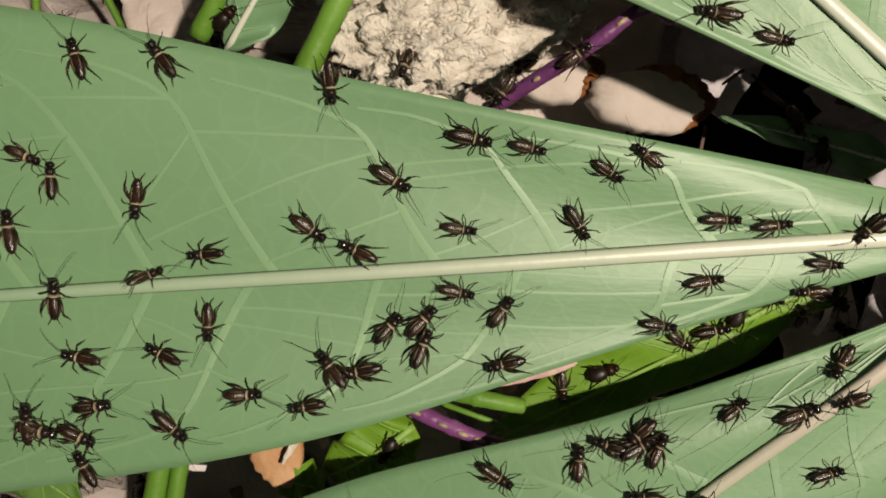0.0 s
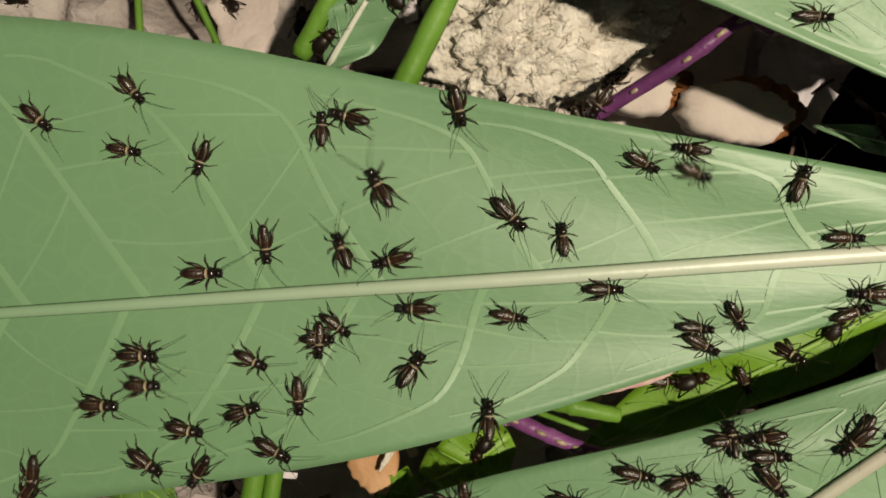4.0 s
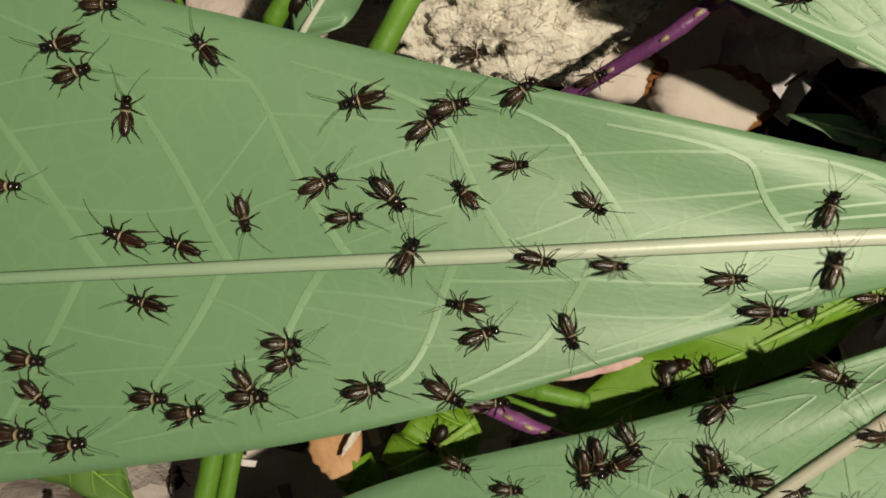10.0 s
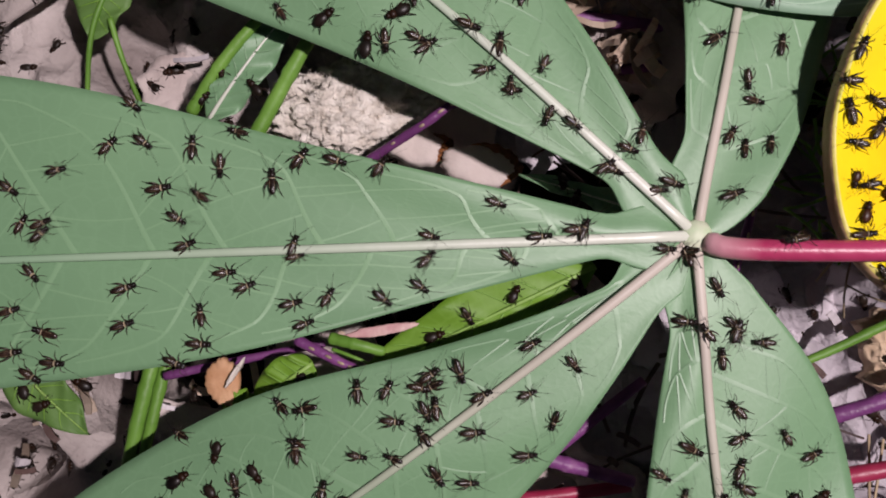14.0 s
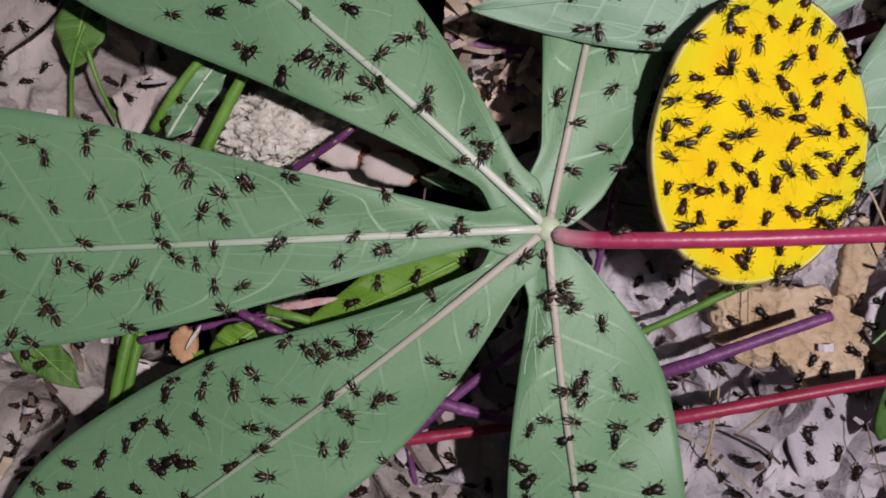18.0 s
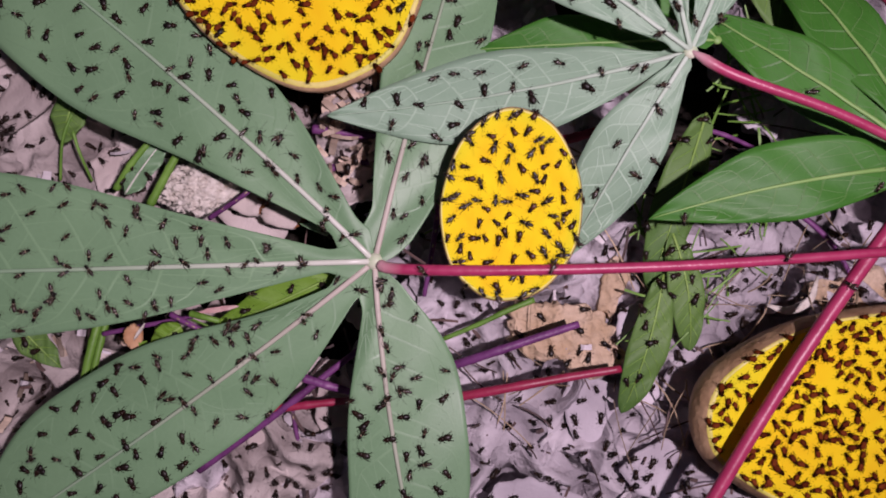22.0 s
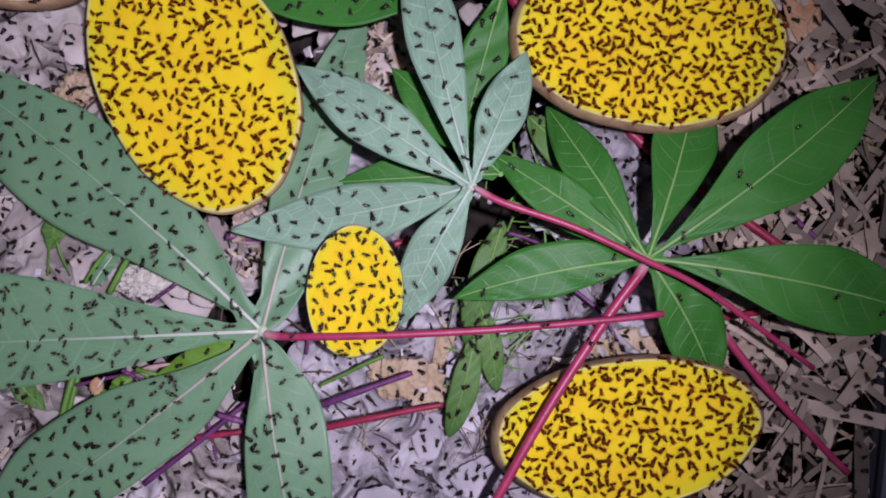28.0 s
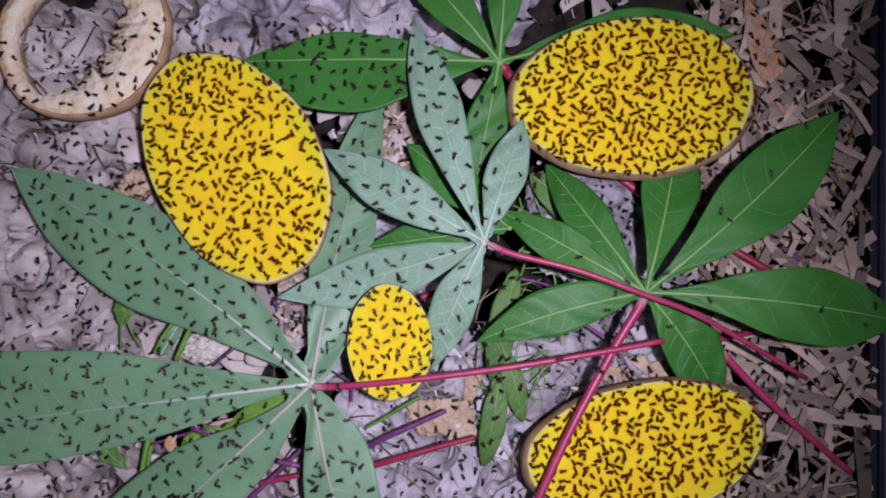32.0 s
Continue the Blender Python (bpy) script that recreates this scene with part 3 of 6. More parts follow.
# ---- pumpkin slices ----
def slice_(c, a, b, rot, top, seed, thick, label, under=0.78, lean=(0, 0), bulge=0.0):
    """A thick oval slice of ripe pumpkin: yellow flesh within a rim, and the rind round its side."""
    base = Vector((c[0], c[1], top - thick))
    root = empty("pumpkin_slice", base, label, "pumpkin", "pumpkin slices")
    ca, sa = math.cos(radians(rot)), math.sin(radians(rot))
    seg = 96
    def out(f, ang, z):
        k = f * (1 + 0.025 * math.sin(2 * ang + seed) + 0.015 * math.sin(3 * ang + seed * 2) + 0.006 * math.sin(9 * ang + seed))
        x, y = a * k * math.cos(ang), b * k * math.sin(ang)
        return Vector((x * ca - y * sa, x * sa + y * ca, z + (x * lean[0] + y * lean[1])))
    def rings(bm, spec, cap):
        prev = None
        for f, z, rough in spec:
            ring = []
            for k in range(seg):
                p = out(f, 2 * math.pi * k / seg, z)
                p.z += rough * (noise.noise((p.x * 60, p.y * 60, seed)) + 0.5 * noise.noise((p.x * 160, p.y * 160, seed)))
                ring.append(bm.verts.new(p))
            if prev:
                for k in range(seg):
                    bm.faces.new((prev[k], prev[(k + 1) % seg], ring[(k + 1) % seg], ring[k]))
            prev = ring
        if cap:
            bm.faces.new(prev)
    bm = bmesh.new()
    rings(bm, [(under - 0.06, 0, 0), (under, 0.002, 0), ((1 + under) / 2 + bulge, thick * 0.45, 0.0006), (0.99 + bulge * 0.6, thick * 0.8, 0.0006), (0.995, thick * 0.97, 0.0004), (0.982, thick, 0.0003)], False)
    part("rind", bm, M_RIND, root, "tan brown rind")
    bm = bmesh.new()
    rings(bm, [(0.982, thick - 0.0002, 0.0003), (0.970, thick + 0.0005, 0.0004), (0.955, thick + 0.0003, 0.0005)], False)
    part("rim", bm, M_EDGE, root, "pale greenish rim under the rind")
    bm = bmesh.new()
    rings(bm, [(0.955, thick + 0.0003, 0.0005), (0.8, thick + 0.0001, 0.0008), (0.6, thick - 0.0004, 0.001), (0.4, thick - 0.0009, 0.001), (0.2, thick - 0.0012, 0.001), (0.02, thick - 0.0012, 0)], True)
    for v in bm.verts:
        x, y = v.co.x * ca + v.co.y * sa, -v.co.x * sa + v.co.y * ca
        v.co.x, v.co.y = x / a, y / b
    flesh = part("flesh", bm, M_FLESH, root)
    flesh.scale, flesh.rotation_euler = (a, b, 1), (0, 0, radians(rot))
    return root


SLICE_A, SLICE_B, SLICE_C, SLICE_S = ((-0.1268, 0.0530), 0.0505, 0.0800, 33), ((0.1140, 0.0955), 0.0720, 0.0505, 5), ((0.1165, -0.1140), 0.0690, 0.0385, 14), ((-0.0306, -0.0542), 0.0257, 0.0332, 0)
slice_(*SLICE_A, 0.042, 1.0, 0.030, "large oval slice of yellow pumpkin swarming with crickets")
slice_(*SLICE_B, 0.038, 2.3, 0.028, "broad oval slice of yellow pumpkin showing its tan rind", 0.84, bulge=0.075)
slice_(*SLICE_C, 0.036, 3.1, 0.032, "oval slice of yellow pumpkin leaning on the floor", 0.84, lean=(0.03, 0.03), bulge=0.08)
slice_(*SLICE_S, 0.0475, 4.4, 0.016, "small oval slice of yellow pumpkin lying on leaves", 0.70, lean=(0.0, 0.10))


# ---- leaves ----
HUB1, HUB2, HUB3, HUB4 = (-0.0764, -0.0780), (0.0240, 0.0039), (0.1170, -0.0242), (0.0333, 0.1195)
W_LOBE = Lobe(HUB1, (-0.3841, -0.1169), 0.0262, 0.0414, (0.535, 0.623), 0.0005, (0.042, 0.037, 0.026), (0.04, 0.03), (1.0, 0.71), 1, 0.0064)
L1 = [W_LOBE,
      Lobe(HUB1, (-0.2757, 0.0550), 0.0336, 0.0264, (0.613, 0.505), -0.0105, (0.042, 0.036, 0.024), -0.08, (0.91, 0.86), 2, 0.0070),
      Lobe(HUB1, (-0.0450, 0.1075), 0.0170, 0.0205, (0.55, 0.40), 0.004, (0.042, 0.030, 0.014), -0.05, (0.78, 0.6), 3, 0.0075),
      Lobe(HUB1, (-0.2326, -0.2134), 0.0217, 0.0315, (0.424, 0.576), 0.0065, (0.042, 0.034, 0.022), (-0.10, -0.16), (1.16, 1.28), 4, 0.0066),
      Lobe(HUB1, (-0.0242, -0.2532), 0.0275, 0.0232, (0.322, 0.652), -0.0123, (0.042, 0.034, 0.018), -0.08, (1.61, 0.54), 5, 0.0072)]
leaf("cassava_leaf", "pale grey-green underside of a large cassava leaf, covered in crickets", HUB1, 0.042, L1,
     [V3((HUB1[0] + 0.0012, HUB1[1]), 0.0420), V3((-0.0680, -0.0798), 0.0452), V3((-0.0282, -0.0762), 0.0500), V3((0.0347, -0.0680), 0.0505), V3((0.0946, -0.0578), 0.050), V3((0.1262, -0.0517), 0.049)],
     M_PALE, M_RIB, M_VEIN, 17, rib_r=0.00098, hub_mat=M_HUB, pet_r=0.0019, vein_r=0.00042)
L2 = [Lobe(HUB2, (-0.0988, -0.0280), 0.0165, 0.0155, 0.52, 0.004, (0.055, 0.0415, 0.0405), -0.05, 1.0, 6),
      Lobe(HUB2, (-0.0725, 0.0608), 0.0140, 0.0150, 0.55, 0.003, (0.056, 0.058, 0.046), -0.05, 1.0, 7),
      Lobe(HUB2, (-0.0199, 0.1420), 0.0140, 0.0140, 0.58, 0.004, (0.056, 0.058, 0.040), -0.05, 1.0, 8),
      Lobe(HUB2, (0.0477, 0.0803), 0.0120, 0.0120, 0.55, 0.0, (0.056, 0.054, 0.042), -0.05, 1.0, 9),
      Lobe(HUB2, (-0.0077, -0.0707), 0.0125, 0.0135, 0.52, -0.003, (0.056, 0.048, 0.030), -0.05, 1.0, 10)]
leaf("cassava_leaf", "pale silvery-green underside of a smaller cassava leaf", HUB2, 0.056, L2,
     [V3(HUB2, 0.0565), V3((0.0400, -0.0034), 0.058), V3((0.0762, -0.0126), 0.058), V3((0.1132, -0.0258), 0.056), V3((0.1490, -0.0393), 0.050), V3((0.2120, -0.0730), 0.030)],
     M_SILVER, M_RIBS, M_VEINS, 9, rib_r=0.0008, hub_mat=M_HUB, pet_r=0.0017)
L3 = [Lobe(HUB3, (0.0193, -0.0532), 0.0125, 0.0155, 0.50, -0.006, (0.046, 0.048, 0.040), 0.05, 1.0, 11),
      Lobe(HUB3, (0.0321, 0.0271), 0.0130, 0.0120, 0.52, 0.0, (0.046, 0.042, 0.030), 0.05, 1.0, 12),
      Lobe(HUB3, (0.0629, 0.0595), 0.0130, 0.0125, 0.60, 0.003, (0.046, 0.040, 0.012), 0.05, 1.0, 13),
      Lobe(HUB3, (0.1487, 0.0853), 0.0170, 0.0180, 0.62, 0.0, (0.046, 0.036, 0.004), 0.05, 1.0, 14),
      Lobe(HUB3, (0.2395, 0.0881), 0.0215, 0.0225, 0.58, -0.006, (0.046, 0.050, 0.030), 0.05, 1.15, 15),
      Lobe(HUB3, (0.2693, -0.0400), 0.0215, 0.0225, 0.62, 0.005, (0.046, 0.050, 0.030), 0.05, 1.0, 16),
      Lobe(HUB3, (0.1655, -0.0892), 0.0180, 0.0155, 0.55, 0.005, (0.046, 0.036, 0.016), 0.05, 1.0, 17)]
leaf("cassava_leaf", "deep green upper side of a cassava leaf with red petiole", HUB3, 0.046, L3,
     [V3(HUB3, 0.045), V3((0.1128, -0.0330), 0.0465), V3((0.0986, -0.0560), 0.0455), V3((0.0719, -0.1047), 0.0450), V3((0.0472, -0.1577), 0.043), V3((0.0400, -0.1750), 0.040)],
     M_DARK, M_RIBD, M_VEIND, 9, rib_r=0.0009, hub_mat=M_RIBD, pet_r=0.0026)
L4 = [Lobe(HUB4, (-0.1312, 0.1220), 0.0340, 0.0170, 0.58, 0.003, (0.032, 0.038, 0.028), 0.04, 1.0, 18),
      Lobe(HUB4, (-0.0322, 0.1978), 0.0140, 0.0140, 0.55, 0.0, (0.032, 0.036, 0.02), 0.04, 1.0, 19),
      Lobe(HUB4, (0.0404, 0.2116), 0.0120, 0.0120, 0.55, 0.0, (0.032, 0.036, 0.02), 0.04, 1.0, 20),
      Lobe(HUB4, (0.1858, 0.1453), 0.0190, 0.0190, 0.60, 0.012, (0.032, 0.020, 0.006), 0.04, 1.0, 21),
      Lobe(HUB4, (0.0186, 0.0420), 0.0130, 0.0130, 0.55, 0.0, (0.032, 0.030, 0.022), 0.04, 1.0, 22)]
leaf("cassava_leaf", "dark green cassava leaf half under a pumpkin slice", HUB4, 0.032, L4,
     [V3(HUB4, 0.031), V3((0.0490, 0.1044), 0.022), V3((0.1157, 0.0467), 0.008), V3((0.2060, -0.0113), 0.008)],
     M_DARK, M_RIBD, M_VEIND, 9, rib_r=0.0009, hub_mat=M_RIBD, pet_r=0.0030, pet_mat=M_RED)
HUB5 = (0.0391, 0.0147)
L5 = [Lobe(HUB5, (-0.0485, 0.0034), 0.0100, 0.0110, 0.55, 0.0, (0.036, 0.036, 0.030), 0.04, 1.0, 23),
      Lobe(HUB5, (-0.0241, 0.0684), 0.0130, 0.0130, 0.55, 0.0, (0.036, 0.036, 0.030), 0.04, 1.0, 24)]
leaf("cassava_leaf", "dark green cassava leaf hidden under a paler one", HUB5, 0.036, L5, None, M_DARK, M_RIBD, M_VEIND, 7, rib_r=0.0005, hub_mat=M_RIBD)


# ---- leaves, twigs and scraps in the gaps ----
def twig(pts, r, material, label, name="twig", taper=0.25, category="twig"):
    """A bare stalk with a knotted, slightly uneven skin."""
    bm = bmesh.new()
    line = smooth_line(pts, 24)
    base = Vector(line[0])
    tube(bm, local(line, base), lambda f: r * (1 - taper * f) * (1 + 0.03 * math.sin(f * 31) + (0.12 if abs(f - 0.42) < 0.03 else 0)), 10)
    ob = part(name, bm, material)
    ob.location = base
    if "violet twig" in label and r < 0.00125:
        for k, f in enumerate((0.18, 0.36, 0.5, 0.66, 0.83)):
            bm = bmesh.new()
            p = line[int(f * 24)] - base + Vector((0.0002 * (k % 2), 0, r * 0.86))
            d = (line[int(f * 24) + 1] - line[int(f * 24)]).normalized()
            bmesh.ops.create_icosphere(bm, subdivisions=1, radius=1, matrix=Matrix.Translation(p) @ Matrix.Rotation(math.atan2(d.y, d.x), 4, "Z") @ Matrix.Diagonal((0.0009, 0.00035, 0.0003, 1)))
            part("bud_scar", bm, M_BAND, ob, "pale bud scar")
    return tagged(ob, label, category, "twigs")


def single_leaf(lb, blade, rib, vein, label, name="weed_leaf", n=6, rib_r=0.0006, group="weed leaves"):
    base = lb.centre(0)
    root = empty(name, base, label, "leaf", group)
    bm = bmesh.new()
    rows = [local([lb.at(0.999 * i / 48, -1 + 2 * j / 10) for j in range(11)], base) for i in range(49)]
    grid_sheet(bm, rows, 0.0003)
    blade_ob = part("blade", bm, blade, root)
    bm = bmesh.new()
    tube(bm, local([lb.centre(0.97 * i / 16) + Vector((0, 0, 0.0002)) for i in range(17)], base), lambda f: rib_r * (1 - 0.8 * f), 6, 0.5)
    part("midrib", bm, rib, blade_ob)
    bm = bmesh.new()
    for k in range(n):
        for s in (-1, 1):
            u0 = 0.1 + 0.75 * (k + 0.25 * (s > 0)) / n
            tube(bm, local([lb.at(min(u0 + 0.12 * f / 6, 0.97), s * 0.85 * f / 6) + Vector((0, 0, 0.0001)) for f in range(7)], base), lambda f: rib_r * 0.35 * (1 - 0.6 * f), 6, 0.4)
    ob = part("vein_net", bm, vein, blade_ob)
    ob["kind"] = "stuff"
    return root


single_leaf(Lobe((-0.0915, -0.0850), (-0.1370, -0.1120), 0.0046, 0.0085, (0.42, 0.27), 0.0, (0.027, 0.027, 0.025), 0, (0.8, 0.6), 31), M_BRIGHT, M_RIBG, M_VEING, "bright yellow-green leaf under a larger leaf")
single_leaf(Lobe((-0.1468, -0.1098), (-0.1585, -0.1195), 0.0046, 0.0046, 0.42, 0.0, (0.026, 0.026, 0.020), 0, 0.5, 32), M_BRIGHT, M_RIBG, M_VEING, "bright green leaf scrap with chewed edges")
single_leaf(Lobe((-0.1660, -0.1188), (-0.1588, -0.1208), 0.0011, 0.0012, 0.5, 0.0, (0.023, 0.023, 0.022), 0, 1, 30), M_BRIGHT, M_RIBG, M_VEING, "small green leaf tip beside a dry leaf", rib_r=0.0003, n=3)
# Weed green in place of bright green puts this tip's shade into its colour.
single_leaf(Lobe((-0.2205, -0.1120), (-0.1980, -0.1330), 0.0060, 0.0065, 0.5, 0.0, (0.010, 0.010, 0.006), 0, 1, 33), M_WEED, M_RIBG, M_VEING, "green leaf tip coloured dull for the shade of a larger leaf")
single_leaf(Lobe((-0.1735, -0.0625), (-0.1585, -0.0385), 0.0042, 0.0046, 0.5, 0.0, (0.024, 0.027, 0.026), 0, 0.5, 34), M_PALE, M_RIB, M_VEIN, "pale green grass-like leaf between two stems", rib_r=0.0005)
single_leaf(Lobe((-0.0831, -0.0717), (-0.1081, -0.0667), 0.0016, 0.0020, 0.5, 0.0, (0.018, 0.0195, 0.0195), 0, 0.8, 35), M_PALE, M_RIB, M_VEIN, "narrow pale green leaf sliver", rib_r=0.0003)
for hub, tip, wl, wr, bend, seed, lab in (((0.0440, -0.0080), (0.0300, -0.0790), 0.0085, 0.0095, -0.002, 36, "long ragged green weed leaf lying on paper"),
                                          ((0.0350, -0.0550), (0.0480, -0.1010), 0.0062, 0.0075, 0.003, 41, "chewed green weed leaf beside a petiole"),
                                          ((0.0335, -0.0720), (0.0238, -0.1280), 0.0080, 0.0072, 0.002, 42, "ragged tip of a green weed leaf on paper")):
    single_leaf(Lobe(hub, tip, wl, wr, 0.5, bend, (0.016, 0.018, 0.011), 0, 0.6, seed), M_WEED, M_RIBG, M_VEING, lab, n=8)
single_leaf(Lobe((-0.2010, -0.0240), (-0.2050, -0.0445), 0.0068, 0.0068, 0.45, 0.0, (0.012, 0.013, 0.010), 0, 0.8, 38), M_WEED, M_RIBG, M_VEING, "small green weed leaf on torn paper")
single_leaf(Lobe((0.0533, 0.0527), (0.0983, 0.0141), 0.0110, 0.0110, 0.45, 0.0, (0.012, 0.016, 0.010), 0, 0.8, 37), M_WEED, M_RIBG, M_VEING, "dull green weed leaf in a gap between leaves")
single_leaf(Lobe((0.2174, 0.0931), (0.1943, 0.1713), 0.010, 0.010, 0.5, 0.0, (0.004, 0.006, 0.004), 0, 0.9, 39), M_DRYLEAF, M_STRAW, M_STRAW, "dry brown leaf among straw")

for pts, r, lab in (
        ([V3((-0.1772, -0.0610), 0.024), V3((-0.1706, -0.0500), 0.027), V3((-0.1615, -0.0375), 0.028)], 0.0014, "green grass stem beside a pale leaf"),
        ([V3((-0.1638, -0.0655), 0.024), V3((-0.1560, -0.0490), 0.027), V3((-0.1510, -0.0390), 0.028)], 0.0017, "green grass stem beside a pale leaf"),
        ([V3((-0.1830, -0.1040), 0.008), V3((-0.1840, -0.1175), 0.012), V3((-0.1853, -0.1285), 0.013), V3((-0.1872, -0.1430), 0.012)], 0.0019, "thick green stem crossing a gap between leaves"),
        ([V3((-0.1802, -0.1040), 0.008), V3((-0.1811, -0.1172), 0.012), V3((-0.1822, -0.1280), 0.013), V3((-0.1842, -0.1410), 0.012)], 0.0015, "thick green stem crossing a gap between leaves"),
        ([V3((-0.1437, -0.1044), 0.0265), V3((-0.1380, -0.1051), 0.028), V3((-0.1327, -0.1061), 0.027)], 0.0013, "short green stem on a leaf"),
        ([V3((-0.1432, -0.1066), 0.0260), V3((-0.1391, -0.1076), 0.027), V3((-0.1356, -0.1088), 0.0265), V3((-0.1337, -0.1102), 0.025)], 0.0004, "thin green tendril over a dark gap"),
        ([V3((-0.1985, -0.0240), 0.013), V3((-0.2044, -0.0420), 0.012), V3((-0.2066, -0.0590), 0.006)], 0.0007, "thin green weed stem"),
        ([V3((-0.2005, -0.0400), 0.013), V3((-0.1978, -0.0480), 0.011), V3((-0.1940, -0.0580), 0.006)], 0.0007, "thin green weed stem"),
        ([V3((-0.0150, -0.0870), 0.012), V3((-0.0255, -0.0925), 0.013), V3((-0.0349, -0.0983), 0.012), V3((-0.0490, -0.1062), 0.010)], 0.0012, "pale green grass blade")):
    twig(pts, r, M_GRASS, lab, "grass_stem", 0.2, "stem")

for pts, r, m, lab in (
        ([V3((-0.1500, -0.1050), 0.030), V3((-0.1433, -0.1076), 0.031), V3((-0.1381, -0.1094), 0.031), V3((-0.1338, -0.1107), 0.030)], 0.0011, M_PURPLE, "violet twig in a gap under leaves"),
        ([V3((-0.1400, -0.0684), 0.028), V3((-0.1292, -0.0610), 0.034), V3((-0.1230, -0.0562), 0.035), V3((-0.1192, -0.0570), 0.033)], 0.0010, M_PURPLE, "violet twig with pale bud scars"),
        ([V3((-0.1795, -0.1167), 0.016), V3((-0.1597, -0.1106), 0.016), V3((-0.1460, -0.1066), 0.016)], 0.0010, M_PURPLE, "thin pinkish twig in shade"),
        ([V3((-0.1080, -0.0292), 0.012), V3((-0.0940, -0.0295), 0.012), V3((-0.0775, -0.0297), 0.012)], 0.0019, M_PURPLE, "pinkish violet twig between leaves"),
        ([V3((-0.1000, -0.0437), 0.010), V3((-0.0900, -0.0408), 0.011), V3((-0.0775, -0.0378), 0.010)], 0.0015, M_PURPLE, "violet twig between leaves"),
        ([V3((-0.1010, -0.1258), 0.016), V3((-0.0900, -0.1280), 0.016), V3((-0.0765, -0.1307), 0.013)], 0.0018, M_PURPLE, "short violet twig under leaves"),
        ([V3((-0.1400, -0.1680), 0.006), V3((-0.1088, -0.1397), 0.012), V3((-0.0900, -0.1215), 0.013), V3((-0.0760, -0.1085), 0.013)], 0.0016, M_PURPLE, "dark violet twig under leaves"),
        ([V3((-0.1130, -0.1400), 0.011), V3((-0.0965, -0.1362), 0.012), V3((-0.0765, -0.1322), 0.011)], 0.0018, M_RED, "pinkish stalk under leaves"),
        ([V3((-0.0520, -0.1190), 0.014), V3((-0.0320, -0.1092), 0.021), V3((-0.0140, -0.1010), 0.022), V3((0.0015, -0.0940), 0.023)], 0.0019, M_PURPLE, "violet stalk lying on paper"),
        ([V3((-0.0480, -0.1295), 0.014), V3((-0.0230, -0.1215), 0.019), V3((-0.0000, -0.1148), 0.020), V3((0.0195, -0.1095), 0.021)], 0.0020, M_RED, "crimson stalk lying on paper"),
        ([V3((-0.0558, -0.0540), 0.018), V3((-0.0565, -0.0700), 0.016), V3((-0.0580, -0.0900), 0.009)], 0.0012, M_PURPLE, "thin violet twig beside a pumpkin slice"),
        ([V3((-0.0150, -0.0257), 0.014), V3((-0.0032, -0.0214), 0.014), V3((0.0119, -0.0149), 0.012)], 0.0021, M_RED, "red stalk behind a pumpkin slice"),
        ([V3((0.0449, -0.0131), 0.010), V3((0.0551, -0.0147), 0.009), V3((0.0667, -0.0179), 0.007)], 0.0011, M_PURPLE, "thin dark twig on paper"),
        ([V3((0.1640, -0.0540), 0.016), V3((0.1968, -0.0880), 0.012), V3((0.2450, -0.1294), 0.006)], 0.0025, M_PINK, "straight crimson stalk across the straw"),
        ([V3((0.1521, -0.0523), 0.020), V3((0.1690, -0.0496), 0.018), V3((0.1871, -0.0458), 0.014)], 0.0022, M_RED, "short red stalk on straw"),
        ([V3((0.1969, 0.0203), 0.004), V3((0.2129, 0.0061), 0.004), V3((0.2290, -0.0057), 0.004)], 0.0019, M_PURPLE, "dark violet twig among straw"),
        ([V3((0.0877, -0.0419), 0.006), V3((0.1019, -0.0526), 0.006), V3((0.1166, -0.0707), 0.004)], 0.0012, M_PURPLE, "thin dark twig on paper"),
        ([V3((-0.1296, -0.1135), 0.004), V3((-0.1113, -0.1272), 0.006), V3((-0.1014, -0.1569), 0.002)], 0.0011, M_PURPLE, "thin violet twig on paper")):
    twig(pts, r, m, lab)


